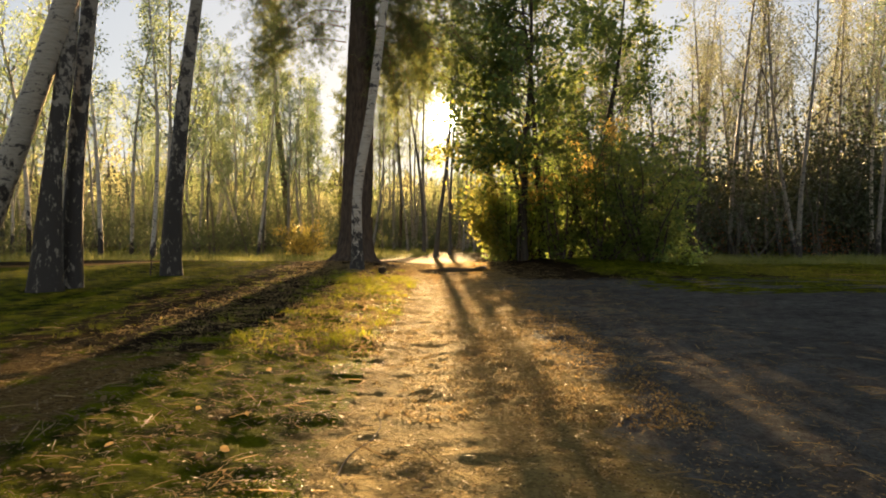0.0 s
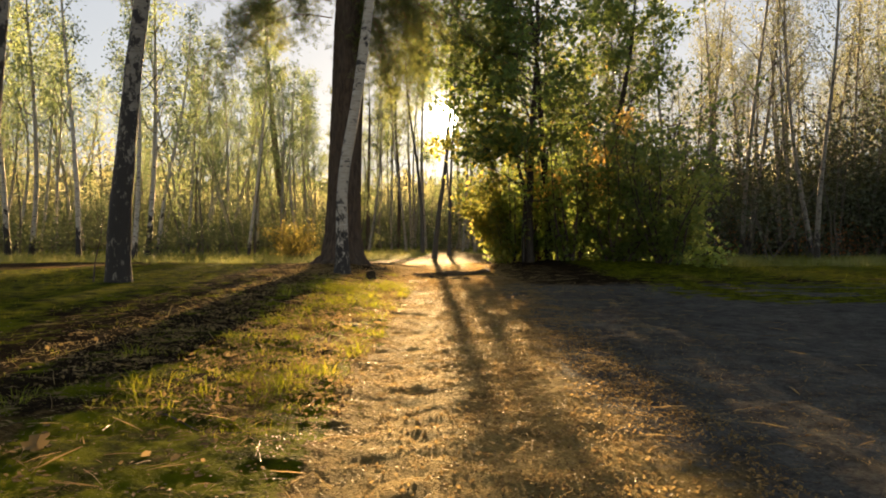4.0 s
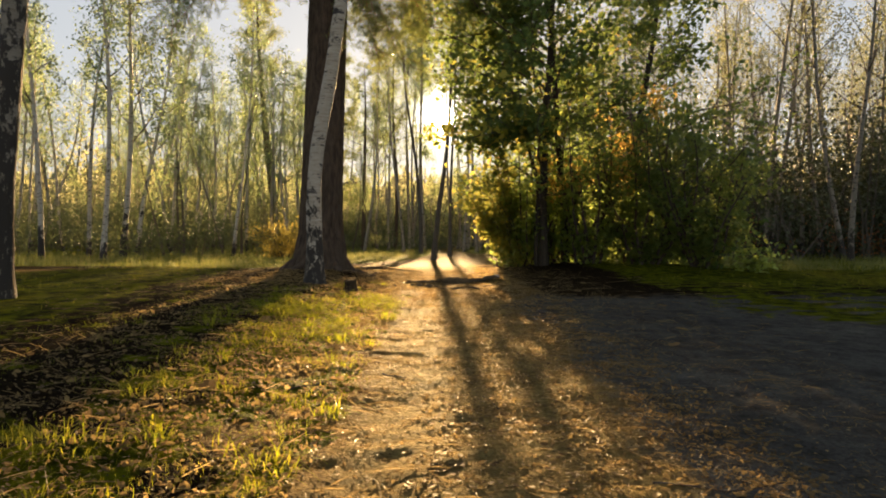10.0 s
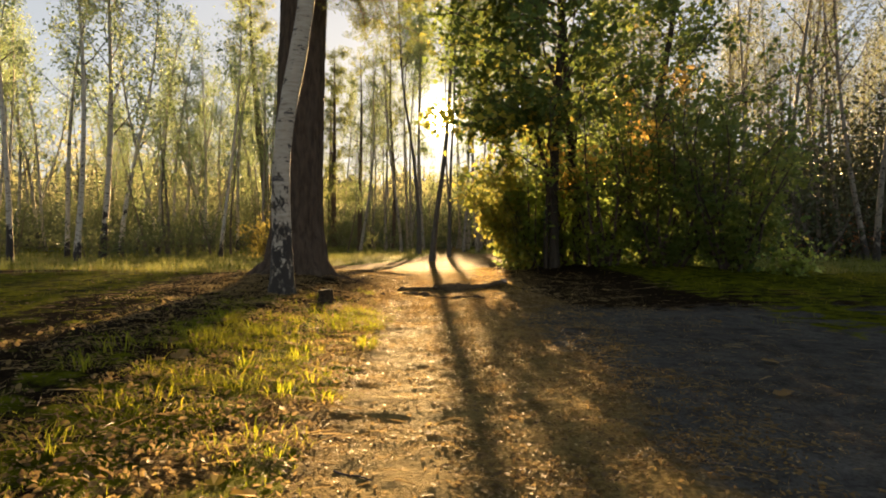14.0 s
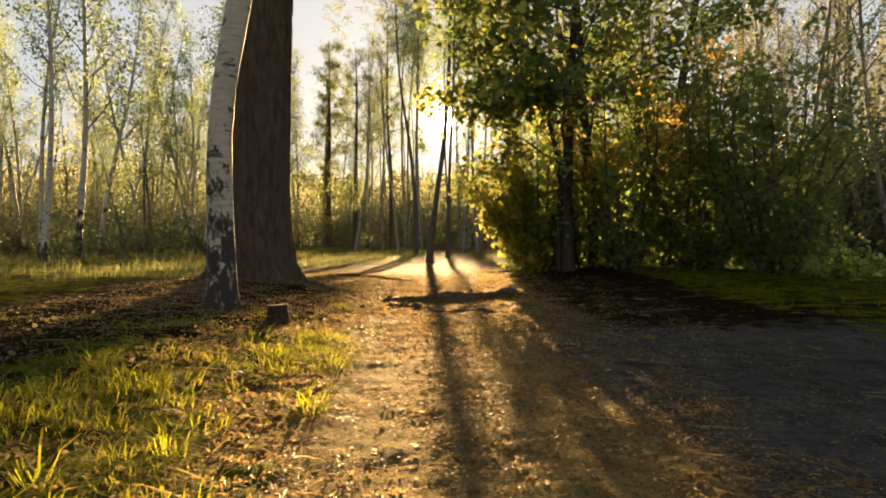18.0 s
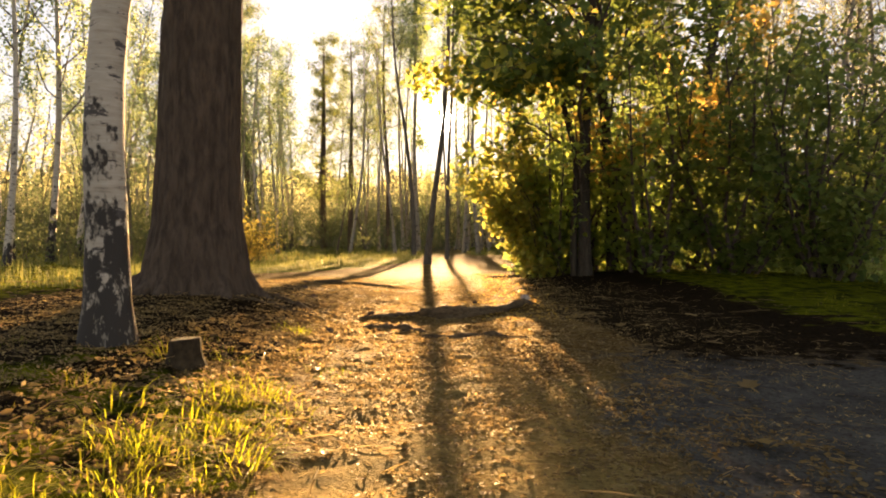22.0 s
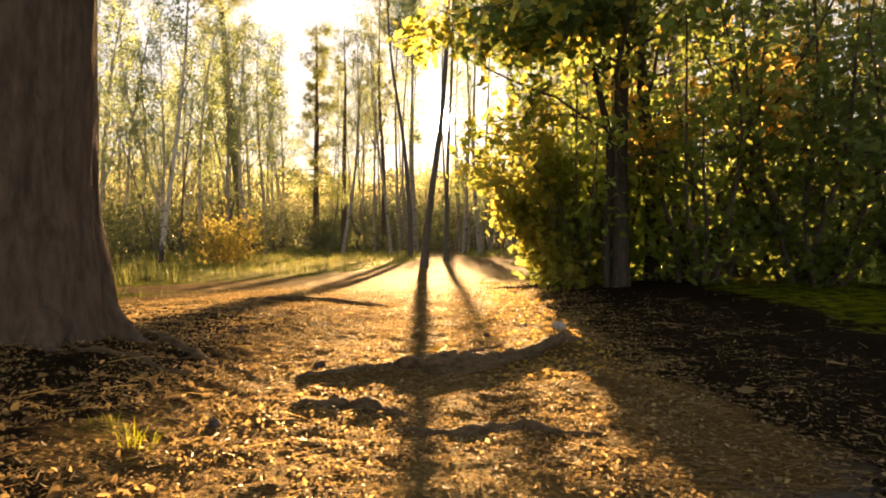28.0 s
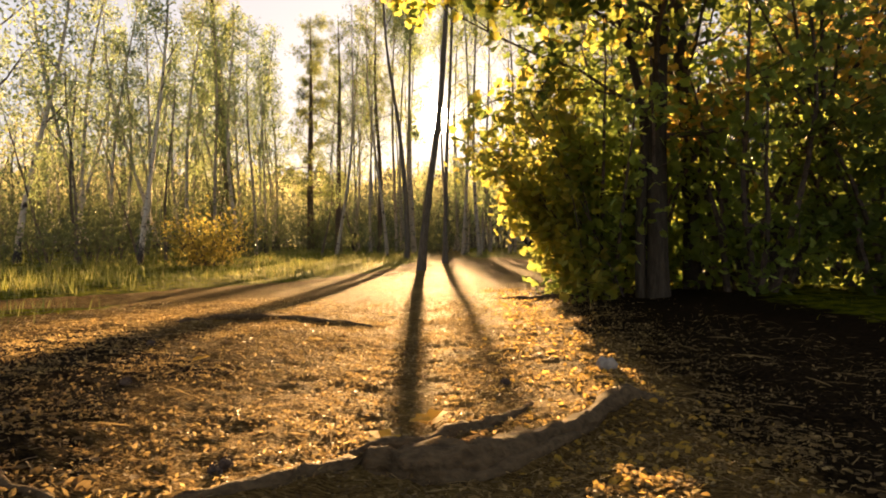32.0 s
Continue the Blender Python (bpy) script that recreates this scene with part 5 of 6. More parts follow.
scrub("undergrowth", 520, -62, 2, 36, 92, 2.0, 9.0, 0.17, M_LEAF_SAPLING, "yellow-green sapling layer of the sunlit birch wood", 1, 1.1)
scrub("dark_undergrowth", 430, 8, 64, 42, 88, 6.0, 12.0, 0.27, M_LEAF_DULL, "dull olive thicket layer of the shaded wood", 3, 1.1)
scrub("rusty_undergrowth", 14, 16, 34, 40, 48, 1.5, 3.6, 0.15, M_LEAF_RUST, "rust-red shrub layer of the wood's edge", 3, 0.5)

far_trunks, far_leaves = Shape(), Shape()
for k in range(800):
    a = ru.uniform(-0.95, 0.95) if k < 700 else ru.uniform(-0.1, 0.12)
    d = ru.uniform(92, 150)
    x, y = d * math.sin(a), d * math.cos(a)
    h = (y - 34) * 0.16 * ru.uniform(0.6, 0.97) if -24 < x < 14 else ru.uniform(11, 18)
    z = float(ground_z(x, y))
    if k % 2:
        far_trunks.tube(np.array([(x, y, z - 0.2), (x + ru.normal(0, 0.3), y, z + h * 0.5), (x + ru.normal(0, 0.6), y, z + h)]), [0.13, 0.10, 0.03], 5)
    c = 120
    at = np.array([x, y, z + h * 0.5]) + ru.normal(0, 1, (c, 3)) * np.array([1.8, 1.8, h * 0.27])
    at[:, 2] = np.clip(at[:, 2], z + 0.1, z + h)
    far_leaves.scatter(OVAL[0], OVAL[1], at, turns_for(c, 0.1), 0.55 * ru.uniform(0.6, 1.3, c))
stuff("far_wood_trunks", far_trunks, M_GREY_BARK, "grey trunks of the distant birch wood", "woods")
stuff("far_wood_leaves", far_leaves, M_LEAF_HAZY, "dull yellow-green foliage of the distant wood, haze put into its colour", "woods")

# the woods' far edge, a ragged rise all along the horizon, hazy by its own glow
ang, lift = np.meshgrid(np.linspace(-1.25, 1.25, 420), np.linspace(0, 1, 9), indexing="ij")
crest = 19.5 + 1.2 * np.sin(ang * 31 + 1) + 0.8 * np.sin(ang * 77) + ru.normal(0, 1.6, ang[:, :1].shape)
reach_ = 178 + 5 * np.sin(ang * 43) + 26 * lift ** 2 + ru.normal(0, 0.9, ang.shape)
far = np.stack([reach_ * np.sin(ang), reach_ * np.cos(ang), crest * lift ** 0.7 - 0.4], -1)
rise = Shape()
pi, pj = np.meshgrid(np.arange(419), np.arange(8), indexing="ij")
rise.add(far.reshape(-1, 3), np.stack([pi * 9 + pj, (pi + 1) * 9 + pj, (pi + 1) * 9 + pj + 1, pi * 9 + pj + 1], -1).reshape(-1, 4))
tagged(new("backdrop", rise.mesh("backdrop", M_HAZE_GLOW, True)), "dull olive rise of distant woods along the horizon, glowing with painted haze", "woods", kind="structure")

# ---- roots across the track, stump, stone ----


def root(points, thick, label, top=0.6, knots=None):
    """A bark-covered root that lies half sunk in the earth along (x, y) knees."""
    p = bowed([(x, y, 0) for x, y in points], 40)
    r = thick * (0.03 + 0.97 * np.sin(np.linspace(0.02, 3.12, 40)) ** 0.6) * (1 + 0.16 * np.sin(np.linspace(0, 23, 40) + points[0][0] * 9))
    if knots is not None:
        r = r * (1 + 0.36 * np.cos(6.28 * (np.linspace(0, 1, 40) - knots) / 0.5))
    p[:, 1] += 0.02 * np.sin(np.linspace(0, 15, 40))
    p[:, 2] = ground_z(p[:, 0], p[:, 1]) + r * (top - 0.5)
    mid = p[20].copy()
    t = thing("tree_root", mid, label, "root", "roots across the track")
    s = Shape()
    s.tube(p - mid, r, 12, 0.13)
    part("main_root", s, M_ROOT, t, smooth=True)
    for k in range(3):
        side = p[3:-3] - mid + np.array([0, 1, 0]) * ((k - 1) * thick * 0.9) + np.stack([0 * r[3:-3], 0.35 * thick * np.sin(np.linspace(k, k + 9, 34)), 0.2 * thick * np.sin(np.linspace(k * 2, k * 2 + 13, 34)) - 0.3 * thick], 1)
        s = Shape()
        s.tube(side, r[3:-3] * 0.55 * np.sin(np.linspace(0.1, 3.05, 34)), 8, 0.12)
        part("side_strand", s, M_ROOT, t, smooth=True)
    return t


root([(-0.78, 18.30), (-0.50, 18.45), (-0.25, 18.72), (0.02, 18.70), (0.34, 18.76), (0.70, 19.18), (1.0, 19.6), (1.34, 19.75)], 0.070, "thick sand-worn root humped across the track", 0.42, 0.42)
root([(-0.36, 18.80), (-0.14, 18.92), (0.10, 19.08), (0.38, 19.35), (0.60, 19.68)], 0.04, "thin bare root behind the thick one")
root([(-2.3, 21.7), (-1.95, 22.4), (-1.5, 22.9), (-1.1, 23.05), (-0.42, 22.85)], 0.034, "long low root crossing the litter")
root([(-0.66, 17.62), (-0.42, 17.80), (-0.22, 17.72), (-0.04, 17.58)], 0.042, "short low root in the needle litter")
root([(-0.2, 17.42), (0.0, 17.33), (0.2, 17.34), (0.45, 17.42), (0.84, 17.26)], 0.034, "slim low root in the needle litter")
root([(-2.2, 18.6), (-1.9, 18.75), (-1.6, 18.55), (-1.3, 18.32), (-0.98, 18.14)], 0.03, "low root running out from the great pine")
root([(0.9, 26.0), (1.3, 25.6), (2.0, 25.5), (2.6, 25.8)], 0.045, "low root at the thicket's foot")


root([(-2.05, 17.95), (-1.85, 17.9), (-1.62, 18.02), (-1.38, 17.92), (-1.22, 17.95)], 0.022, "short knotted root at the great pine's foot")


def lump(name, at, size, material, label, category, squash=(1, 1, 0.7), seed=1, bumps=0.12, subdiv=2):
    bm = bmesh.new()
    bmesh.ops.create_icosphere(bm, subdivisions=subdiv, radius=1.0)
    for v in bm.verts:
        k = 1 + bumps * noise.noise(v.co * 1.7 + Vector((seed * 3.1, 0, 0)))
        v.co = Vector((v.co.x * squash[0], v.co.y * squash[1], v.co.z * squash[2])) * k * size
    me = bpy.data.meshes.new(name)
    bm.to_mesh(me)
    bm.free()
    me.materials.append(material)
    ob = new(name, me)
    ob.location = at
    return tagged(ob, label, category)


M_STONE = plain_material("field_stone", [(0.3, (0.16, 0.14, 0.12)), (0.7, (0.36, 0.32, 0.27))], 14.0, 0.85)
lump("stone", on_ground(1.22, 20.66, -0.035), 0.075, M_STONE, "pale grey field stone on the leaf litter", "stone", (1, 0.8, 0.75), 3, 0.4)


def stump(at):
    t = thing("tree_stump", at, "low sawn tree stump with mossy bark in the grass", "stump")
    bm = bmesh.new()
    rings = []
    for z, r in ((-0.08, 0.135), (0.0, 0.118), (0.04, 0.100), (0.09, 0.092), (0.145, 0.089), (0.152, 0.080)):
        ring = []
        for k in range(18):
            a = k / 18 * 2 * math.pi
            q = r * (1 + 0.07 * math.sin(3 * a + 1) + 0.04 * math.sin(7 * a))
            ring.append(bm.verts.new((q * math.cos(a), q * math.sin(a), z + (0.006 * math.cos(a) if z > 0.055 else 0))))
        rings.append(ring)
    for lo, hi in zip(rings[:-1], rings[1:]):
        for k in range(18):
            bm.faces.new((lo[k], lo[(k + 1) % 18], hi[(k + 1) % 18], hi[k]))
    me = bpy.data.meshes.new("bark")
    bm.to_mesh(me)
    bm.free()
    me.materials.append(M_STUMP)
    ob = new("bark", me)
    ob.parent = t
    bm = bmesh.new()
    ring = []
    for k in range(18):
        a = k / 18 * 2 * math.pi
        q = 0.0805 * (1 + 0.07 * math.sin(3 * a + 1) + 0.04 * math.sin(7 * a))
        ring.append((q * math.cos(a), q * math.sin(a), 0.1515 + 0.006 * math.cos(a)))
    top = [bm.verts.new(p) for p in ring]
    low = [bm.verts.new((p[0], p[1], p[2] - 0.03)) for p in ring]
    bm.faces.new(top)
    for k in range(18):
        bm.faces.new((low[k], low[(k + 1) % 18], top[(k + 1) % 18], top[k]))
    me = bpy.data.meshes.new("cut_face")
    bm.to_mesh(me)
    bm.free()
    me.materials.append(M_CUT)
    ob = new("cut_face", me)
    ob.parent = t
    tagged(ob, "weathered sawn wood")


stump(on_ground(-1.45, 15.35))

# ---- ground cover ----
SHORT = ([(-0.021, 0, 0), (0.021, 0, 0), (0.018, 0.40, 0.46), (-0.018, 0.40, 0.46), (0, 1.0, 0.50)], [(0, 1, 2, 3), (3, 2, 4)])
rg = np.random.default_rng(12)


def upright(n, tilt):
    """Turns about the vertical, leaning by up to tilt."""
    a, b = rg.uniform(0, 6.28, n), rg.normal(0, tilt, n)
    ca, sa, cb, sb = np.cos(a), np.sin(a), np.cos(b), np.sin(b)
    o = np.zeros(n)
    rz = np.stack([np.stack([ca, -sa, o], -1), np.stack([sa, ca, o], -1), np.stack([o, o, o + 1], -1)], 1)
    rx = np.stack([np.stack([o + 1, o, o], -1), np.stack([o, cb, -sb], -1), np.stack([o, sb, cb], -1)], 1)
    return rz @ rx


def grow(shape, template, x0, x1, y0, y1, tufts, blades, radius, low, high, tilt, patch, power=1.0, cut=0.3):
    """Tufts of blades where turf grows, thick in patches and thin between."""
    x, y = rg.uniform(x0, x1, tufts), rg.uniform(y0, y1, tufts)
    want = turf_mask(x, y) * np.clip(0.5 + 0.55 * waves(x, y, patch, 31), 0, 1) ** power
    ok = (want > cut * rg.uniform(0.3, 1.6, tufts)) & (np.hypot(x - PINE[0], y - PINE[1]) > 0.7)
    x, y, want = x[ok], y[ok], want[ok]
    n = len(x)
    px = np.repeat(x, blades) + rg.normal(0, radius, n * blades)
    py = np.repeat(y, blades) + rg.normal(0, radius, n * blades)
    size = np.repeat(rg.uniform(low, high, n) * (0.6 + 0.5 * want), blades) * rg.uniform(0.45, 1.15, n * blades)
    at = np.stack([px, py, ground_z(px, py) - 0.012], 1)
    shape.scatter(template[0], template[1], at, upright(n * blades, tilt), size)


DROOP = ([(-0.016, 0, 0), (0.016, 0, 0), (0.017, 0.20, 0.36), (-0.017, 0.20, 0.36), (0.014, 0.55, 0.50), (-0.014, 0.55, 0.50), (0.009, 0.86, 0.44), (-0.009, 0.86, 0.44), (0, 1.10, 0.28)],
         [(0, 1, 2, 3), (3, 2, 4, 5), (5, 4, 6, 7), (7, 6, 8)])


def hummocks(shape, x0, x1, y0, y1, count, blades, low, high):
    """Cushions of long blades that arch outward and lie over one another."""
    for _ in range(count):
        for _ in range(30):
            x, y = rg.uniform(x0, x1), rg.uniform(y0, y1)
            if turf_mask(x, y) * (0.5 + 0.5 * waves(x, y, 1.3, 33)) > rg.uniform(0.2, 0.6):
                break
        wide, n = rg.uniform(0.07, 0.19), int(blades * rg.uniform(0.6, 1.3))
        a, q = rg.uniform(0, 6.28, n), np.sqrt(rg.uniform(0, 1, n))
        px, py = x + wide * q * np.cos(a), y + wide * q * np.sin(a)
        face = a - 1.57 + rg.normal(0, 0.7, n)
        ca, sa, o = np.cos(face), np.sin(face), np.zeros(n)
        turns = np.stack([np.stack([ca, -sa, o], -1), np.stack([sa, ca, o], -1), np.stack([o, o, o + rg.uniform(0.4, 1.15, n)], -1)], 1)
        at = np.stack([px, py, ground_z(px, py) - 0.01 + 0.03 * (1 - q)], 1)
        shape.scatter(DROOP[0], DROOP[1], at, turns, rg.uniform(low, high) * rg.uniform(0.6, 1.3, n))


verge = Shape()
grow(verge, SHORT, -3.6, -0.42, 5.2, 17.0, 2200, 30, 0.060, 0.03, 0.08, 1.2, 0.8, 1.9, 0.30)
grow(verge, DROOP, -3.6, -0.6, 6.0, 16.8, 520, 26, 0.04, 0.06, 0.16, 0.5, 1.3, 1.6, 0.32)
hummocks(verge, -2.5, -0.65, 10.8, 15.6, 52, 58, 0.10, 0.20)
hummocks(verge, -2.6, -0.6, 5.6, 11.0, 40, 48, 0.08, 0.17)
hummocks(verge, -1.5, -0.9, 15.0, 17.0, 5, 36, 0.08, 0.15)
stuff("verge_grass", verge, M_GRASS, "tufts of yellow-green grass along the track's verge", "grass")
moss = Shape()
grow(moss, SHORT, -3.4, -0.35, 5.5, 17, 9000, 9, 0.05, 0.02, 0.05, 1.0, 0.9, 1.0, 0.24)
grow(moss, SHORT, -2.8, -0.35, 1.6, 6.2, 11000, 9, 0.05, 0.012, 0.028, 1.0, 0.9, 0.6, 0.20)
stuff("short_turf", moss, M_GRASS, "short mossy turf on the verge", "grass")
field = Shape()
grow(field, SHORT, -20, -3.0, 6, 30, 3600, 7, 0.14, 0.05, 0.13, 0.5, 2.5, 0.7, 0.25)
grow(field, SHORT, 3.2, 24, 12, 38, 2800, 8, 0.14, 0.06, 0.16, 0.5, 2.5, 0.7, 0.25)
stuff("field_grass", field, M_GRASS, "rough grass under the open trees", "grass")
meadow = Shape()
WISP = ([(-0.03, 0, 0), (0.03, 0, 0), (0.02, 0.2, 0.6), (-0.02, 0.2, 0.6), (0, 0.6, 1.0)], [(0, 1, 2, 3), (3, 2, 4)])
grow(meadow, WISP, -34, -1.2, 19, 52, 3900, 8, 0.18, 0.16, 0.36, 0.5, 4.0, 0.5, 0.15)
grow(meadow, WISP, 8.5, 40, 24, 44, 2200, 11, 0.18, 0.16, 0.36, 0.5, 4.0, 0.5, 0.15)
grow(meadow, WISP, -22, 24, 52, 70, 1500, 9, 0.2, 0.25, 0.45, 0.4, 4.0, 0.5, 0.15)
stuff("meadow_grass", meadow, M_MEADOW, "pale sunlit meadow grass before the wood", "grass")


def strewn(shape, template, n, x0, x1, y0, y1, low, high, flat, keep=None, lift=0.004):
    """Scatters small things over the ground, thicker in drifts."""
    x, y = rg.uniform(x0, x1, n), y0 + (y1 - y0) * rg.uniform(0, 1, n) ** 1.15
    ok = rg.uniform(0, 1, n) < np.clip(0.55 + 0.45 * waves(x, y, 1.1, 41), 0.08, 1) * (keep(x, y) if keep else 1)
    x, y = x[ok], y[ok]
    at = np.stack([x, y, ground_z(x, y) + lift], 1)
    shape.scatter(template[0], template[1], at, turns_for(len(x), flat), rg.uniform(low, high, len(x)))


CURLED = ([(0, -0.5, 0.01), (0.30, -0.12, 0.07), (0.26, 0.25, 0.09), (0, 0.5, 0.03), (-0.28, 0.22, 0.06), (-0.30, -0.14, 0.08), (0, 0.0, 0.0)],
          [(6, 0, 1), (6, 1, 2), (6, 2, 3), (6, 3, 4), (6, 4, 5), (6, 5, 0)])
STICK = ([(-0.5, 0.03, 0), (-0.5, -0.03, 0.02), (0, 0.05, 0.04), (0, -0.02, 0.07), (0.5, 0.03, 0.01), (0.5, -0.02, 0.03)], [(0, 1, 3, 2), (2, 3, 5, 4)])
CRUMB = ([(1, 0, -0.2), (0, 0.8, -0.2), (-0.9, 0.1, -0.2), (0, -0.9, -0.2), (0.1, 0.1, 0.22)], [(0, 1, 4), (1, 2, 4), (2, 3, 4), (3, 0, 4)])
track = lambda x, y: 1 - 0.55 * turf_mask(x, y)
wooded = lambda x, y: np.clip(0.18 + litter_mask(x, y), 0, 1) * step(0.2, 1.0, side_path(x, y)) * (1 - 0.86 * step(1.2, 2.0, x))
litter = Shape()
strewn(litter, CURLED, 16000, -4.5, 4.5, 0.5, 24, 0.02, 0.055, 0.9, wooded)
strewn(litter, CURLED, 17000, -3.2, -0.35, 1.8, 18.5, 0.02, 0.062, 0.55, lambda x, y: step(-0.6, -1.15, x) * (0.12 + 0.88 * step(4.8, 7.0, y)) * (1 - 0.8 * step(-1.55, -2.0, x)), 0.010)
strewn(litter, CURLED, 9000, -0.1, 1.9, 6.5, 19.5, 0.022, 0.055, 0.86)
strewn(litter, CURLED, 9000, -5.0, 9.5, 14, 31, 0.022, 0.055, 0.8, wooded)
PEEL = ([(0, -0.5, 0.02), (0.28, 0.0, 0.16), (0.04, 0.5, 0.06), (-0.26, 0.05, 0.20)], [(0, 1, 2), (0, 2, 3)])
strewn(litter, PEEL, 110000, -3.4, 2.2, 14.2, 28.0, 0.014, 0.034, 0.5, lambda x, y: (1 - 0.9 * step(0.9, 1.7, x - 0.14 * (y - 18))) * step(14.2, 17.0, y) * (1 - step(21.5, 27.5, y)), 0.006)
strewn(litter, PEEL, 26000, -0.4, 1.7, 4.0, 15.5, 0.016, 0.036, 0.5, lambda x, y: 0.25 + 0.75 * step(-0.1, 0.4, x), 0.005)
strewn(litter, PEEL, 22000, -2.8, -0.6, 6.0, 15.5, 0.018, 0.040, 0.45, lambda x, y: 1 - 0.8 * step(-1.55, -2.0, x), 0.008)
stuff("leaf_litter", litter, M_FALLEN, "curled brown fallen leaves strewn over the earth", "leaf litter")
gold = Shape()
strewn(gold, CURLED, 9000, 0.3, 2.6, 18.5, 28.5, 0.026, 0.058, 0.6, lambda x, y: np.exp(-((x - 1.15 - 0.04 * (y - 24)) / 0.42) ** 2))
stuff("golden_leaf_litter", gold, M_YELLOW_FALLEN, "golden fallen leaves below the thicket", "leaf litter")
straw = Shape()
strewn(straw, STICK, 52000, -2.6, 3.3, 1.2, 23, 0.02, 0.06, 0.80, None, 0.004)
THREAD = ([(-0.5, 0.010, 0), (-0.5, -0.010, 0.01), (0, 0.035, 0.03), (0, 0.015, 0.05), (0.5, 0.010, 0.01), (0.5, -0.008, 0.02)], STICK[1])
strewn(straw, THREAD, 2600, -4, 4.5, 1.5, 23, 0.08, 0.26, 0.93, None, 0.008)
strewn(straw, THREAD, 5000, -0.6, 1.8, 6.0, 20, 0.04, 0.16, 0.88, None, 0.008)
strewn(straw, THREAD, 3000, -3.2, -0.4, 1.8, 18, 0.06, 0.20, 0.7, None, 0.02)
strewn(straw, STICK, 24000, -4.0, 3.0, 15.5, 25, 0.025, 0.07, 0.82, lambda x, y: 1 - 0.85 * step(1.1, 1.9, x - 0.12 * (y - 18)), 0.005)
stuff("needles_and_stalks", straw, M_STRAW, "dry needles, stalks and splinters strewn on the track", "litter")
flakes = Shape()
strewn(flakes, OVAL, 80000, -3.2, 2.6, 1.4, 19, 0.010, 0.030, 0.84, lambda x, y: (1 - 0.72 * step(-0.8, -1.3, x)) * (1 - 0.8 * step(1.0, 1.8, x)), 0.003)
strewn(flakes, OVAL, 42000, -3.8, 3.0, 14.5, 26, 0.014, 0.038, 0.62, lambda x, y: 1 - 0.85 * step(1.1, 1.9, x - 0.12 * (y - 18)), 0.003)
stuff("leaf_flakes", flakes, M_STRAW, "golden-brown flakes of dry leaf trodden into the earth", "leaf litter")
crumbs = Shape()
strewn(crumbs, CRUMB, 60000, -2.4, 3.4, 0.8, 22, 0.003, 0.009, 0.9, track, 0.002)
stuff("earth_crumbs", crumbs, M_CLOD, "crumbs of sandy earth on the track", "earth")


def fallen_leaf(at, size, turn, material, label, tilt=12):
    s = Shape()
    s.scatter(LOBED[0], LOBED[1], np.array([(0, -0.4 * size, 0.012)]), np.eye(3)[None], [size])
    blade = new("fallen_leaf", s.mesh("fallen_leaf", material))
    blade.matrix_basis = Matrix.Translation((at[0], at[1], at[2] + 0.012)) @ Matrix.Rotation(radians(turn), 4, "Z") @ Matrix.Rotation(radians(tilt), 4, "X")
    return tagged(blade, label, "leaf", "fallen leaves on the track")


for x, y, s, k in ((-0.14, 19.02, 0.15, 0), (0.07, 19.36, 0.16, 0), (0.0, 19.3, 0.12, 0), (-0.94, 21.83, 0.12, 0), (-0.72, 9.55, 0.09, 0), (-0.86, 9.66, 0.08, 0), (-0.62, 12.9, 0.08, 0), (0.5, 21.2, 0.10, 0),
                   (0.9, 22.6, 0.11, 0), (-1.4, 20.4, 0.10, 0), (1.9, 18.2, 0.12, 1), (2.4, 17.1, 0.13, 1), (2.0, 15.6, 0.14, 1), (2.9, 19.0, 0.13, 1), (1.5, 14.4, 0.12, 1), (3.3, 15.2, 0.14, 1), (2.7, 12.6, 0.14, 1), (2.2, 11.4, 0.13, 1)):
    fallen_leaf(on_ground(x, y), s, (x * 977 + y * 311) % 360, M_FALLEN if k else M_YELLOW_FALLEN, "pale curled fallen leaf on the shaded earth" if k else "bright yellow fallen maple leaf on the earth")
for x, y, s in ((-1.75, 11.6, 0.13), (-1.2, 12.4, 0.10), (-1.9, 13.0, 0.12), (-0.95, 10.7, 0.09), (-1.4, 9.0, 0.11), (-1.6, 7.2, 0.12), (-1.1, 6.1, 0.10), (-1.8, 5.0, 0.12), (-1.3, 14.1, 0.10), (-0.8, 13.3, 0.08)):
    fallen_leaf(on_ground(x, y), s, (x * 577 + y * 211) % 360, M_FALLEN, "brown fallen leaf among the verge grass", 22)


def twig(points, thick, label):
    p = bowed([(x, y, 0) for x, y in points], 12)
    p[:, 2] = ground_z(p[:, 0], p[:, 1]) + thick * 0.3
    mid = p[6].copy()
    s = Shape()
    s.tube(p - mid, 0.42 * thick * np.linspace(1, 0.5, 12), 6, 0.08)
    ob = new("twig", s.mesh("twig", M_TWIG, True))
    ob.location = mid
    return tagged(ob, label, "twig", "dead twigs on the ground")


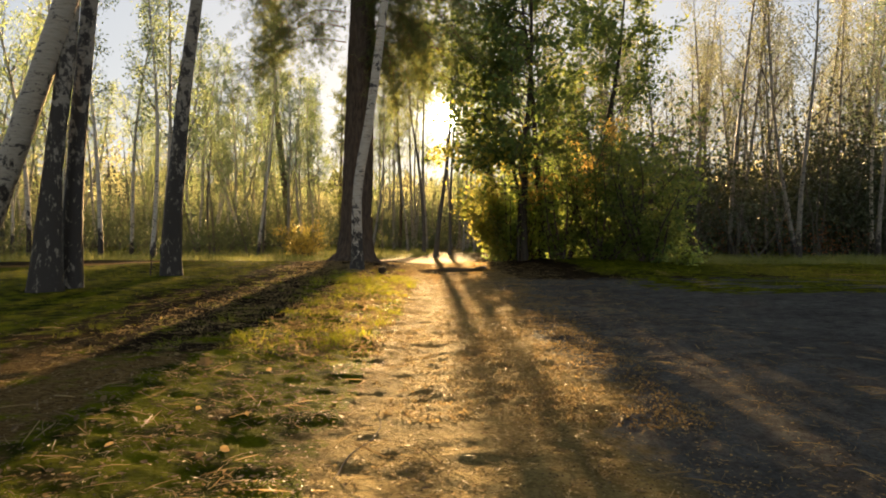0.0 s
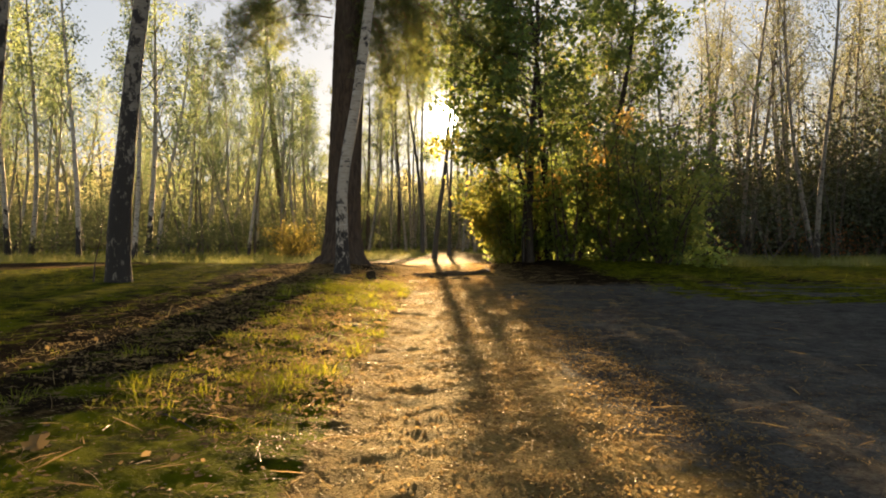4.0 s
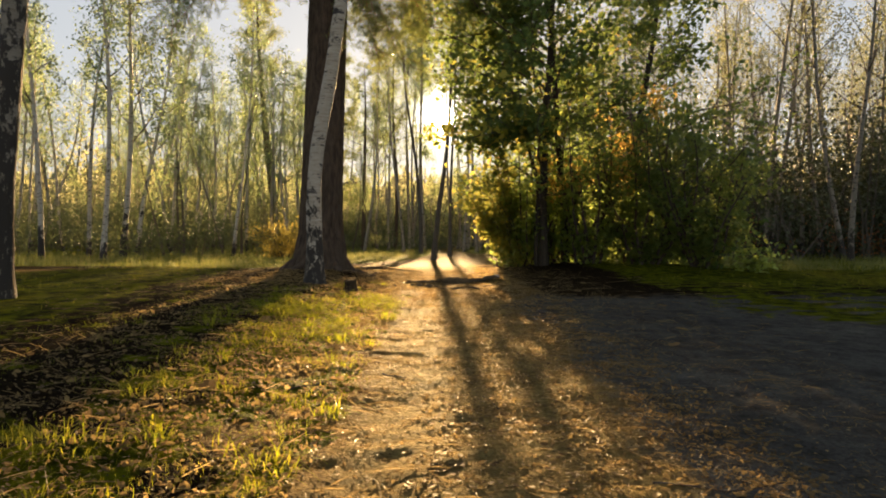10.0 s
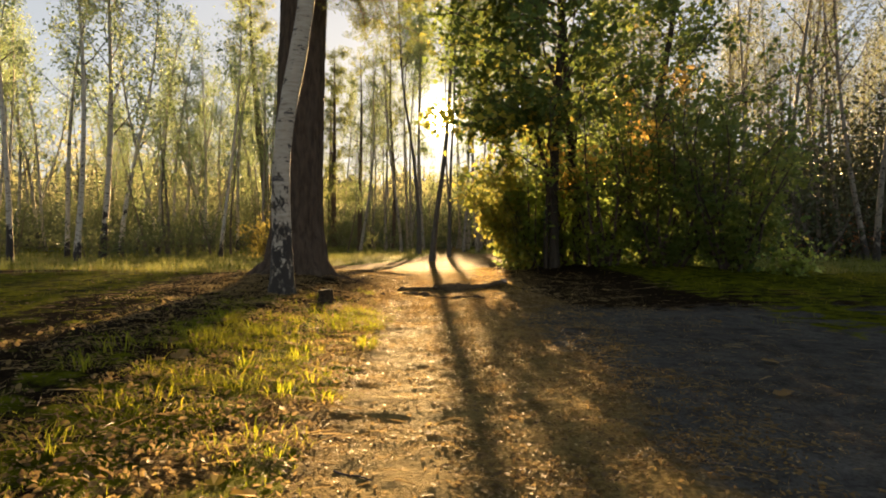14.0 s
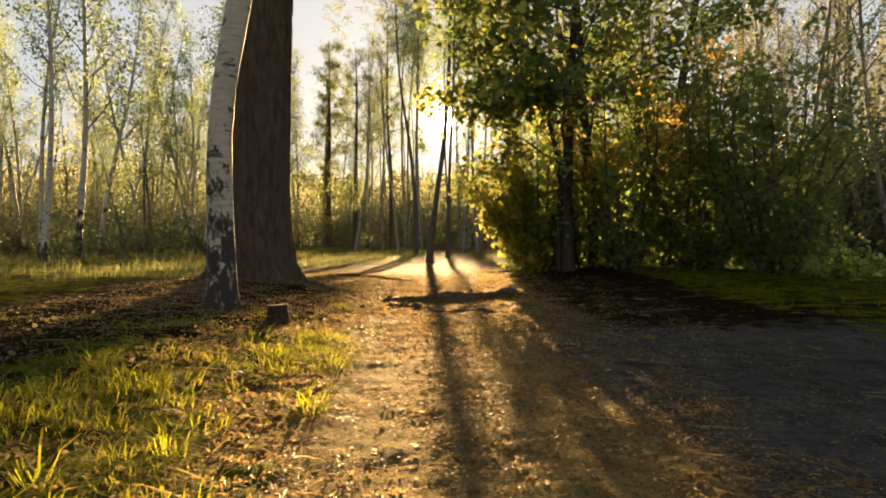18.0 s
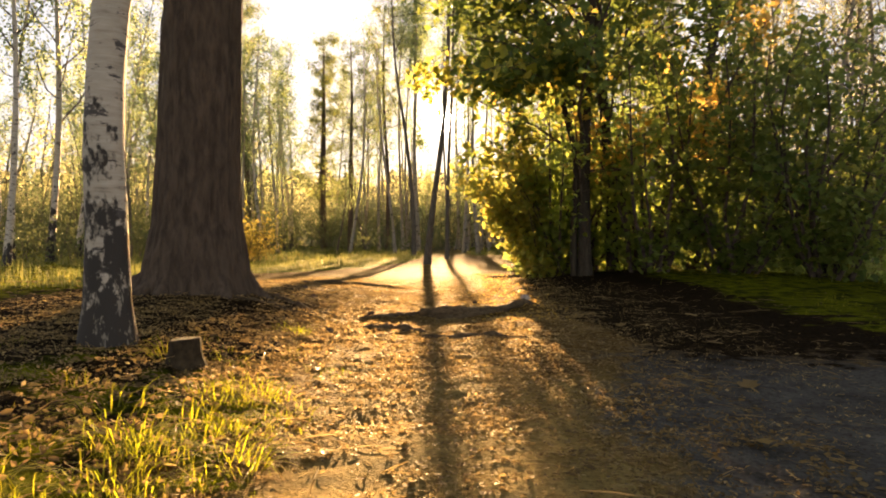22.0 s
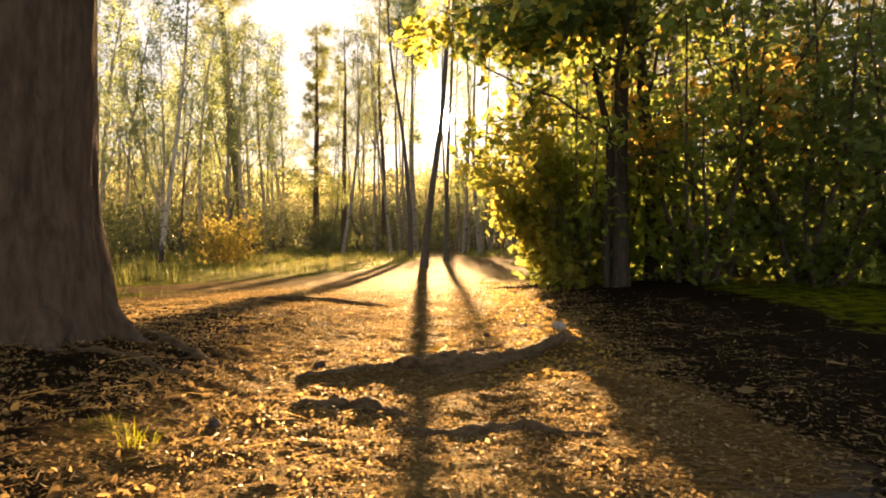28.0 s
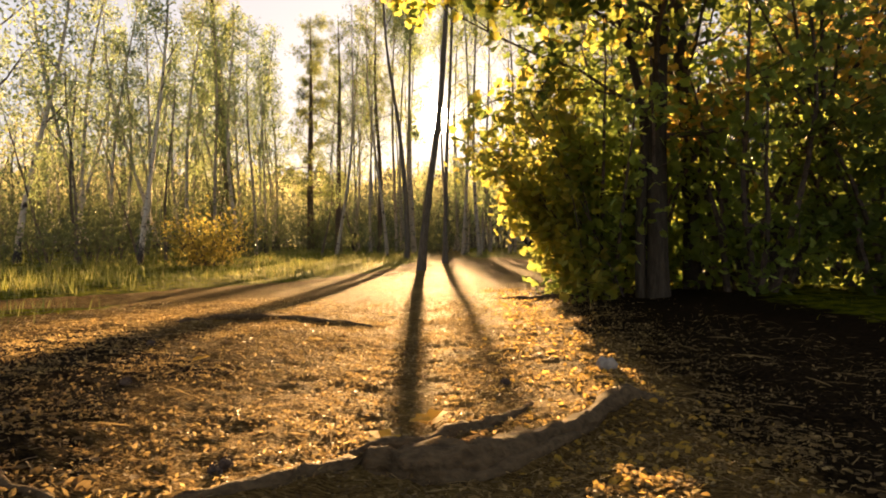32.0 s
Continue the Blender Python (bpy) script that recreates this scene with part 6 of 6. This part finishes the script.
for pts, r in (([(-0.52, 3.1), (-0.50, 3.4), (-0.40, 3.7), (-0.36, 3.95), (-0.43, 4.2)], 0.009), ([(-0.45, 9.9), (-0.35, 9.86), (-0.28, 9.82)], 0.013), ([(-1.0, 9.2), (-0.8, 9.5), (-0.66, 9.75)], 0.010),
               ([(0.25, 9.3), (0.33, 9.0), (0.38, 8.7)], 0.009), ([(1.15, 10.1), (1.4, 10.0), (1.6, 10.05)], 0.013), ([(-1.5, 5.6), (-1.2, 5.5), (-1.0, 5.55)], 0.010), ([(-0.2, 6.6), (0.0, 6.7), (0.12, 6.65)], 0.009),
               ([(0.9, 7.9), (1.2, 7.8), (1.5, 7.95)], 0.010), ([(-1.9, 13.1), (-1.6, 13.3), (-1.4, 13.25)], 0.009), ([(-1.2, 13.4), (-1.1, 13.1), (-1.12, 12.8)], 0.010), ([(1.2, 12.2), (1.5, 12.3), (1.75, 12.1)], 0.012)):
    twig(pts, r, "crooked dead twig lying on the earth")


def cone(at, turn):
    s = Shape()
    pts = np.array([(0, 0, k) for k in np.linspace(-0.03, 0.032, 7)])
    s.tube(pts, [0.004, 0.016, 0.021, 0.020, 0.016, 0.010, 0.002], 8)
    for k in range(34):
        q = k / 34
        a = k * 2.4
        r = 0.021 * math.sin(0.35 + 2.5 * q)
        c, d = math.cos(a), math.sin(a)
        base = np.array([r * c, r * d, -0.026 + 0.054 * q])
        s.add([base + np.array([-d, c, 0]) * 0.006, base + np.array([d, -c, 0]) * 0.006, base + np.array([c, d, 0.5]) * 0.012], [(0, 1, 2)])
    ob = new("pine_cone", s.mesh("pine_cone", M_TWIG))
    ob.matrix_basis = Matrix.Translation((at[0], at[1], at[2] + 0.018)) @ Matrix.Rotation(turn, 4, "Z") @ Matrix.Rotation(radians(80), 4, "X")
    tagged(ob, "dark brown pine cone lying on the needle litter", "pine cone", "pine cones on the ground")


for x, y in ((-0.69, 18.66), (-0.71, 18.60), (-1.5, 19.6), (-0.9, 17.2), (0.5, 20.2), (-1.8, 20.6)):
    cone(on_ground(x, y), x * 7 + y)


def sapling(at):
    """A thin bare stem with a few twigs beside the leaning birch."""
    t = thing("sapling", at, "thin leafless crooked sapling beside a black-footed birch", "sapling")
    line = bowed([(0, 0, -0.08), (0.02, 0.02, 0.35), (0.12, 0.0, 0.7), (0.20, -0.02, 1.15)], 12)
    s = Shape()
    s.tube(line, np.linspace(0.014, 0.004, 12), 6, 0.05)
    part("stem", s, M_TWIG, t, smooth=True)
    for k, (up, az) in enumerate(((5, 2.6), (7, 0.3), (9, 3.4))):
        tp, tr = limb(line[up], (math.cos(az), 0.3 * math.sin(az), 0.9), 0.32, 0.005, 0.3, 4, 0.05)
        b = Shape()
        b.tube(tp, tr, 4)
        part("twig", b, M_TWIG, t)


sapling(on_ground(-5.65, 12.8))
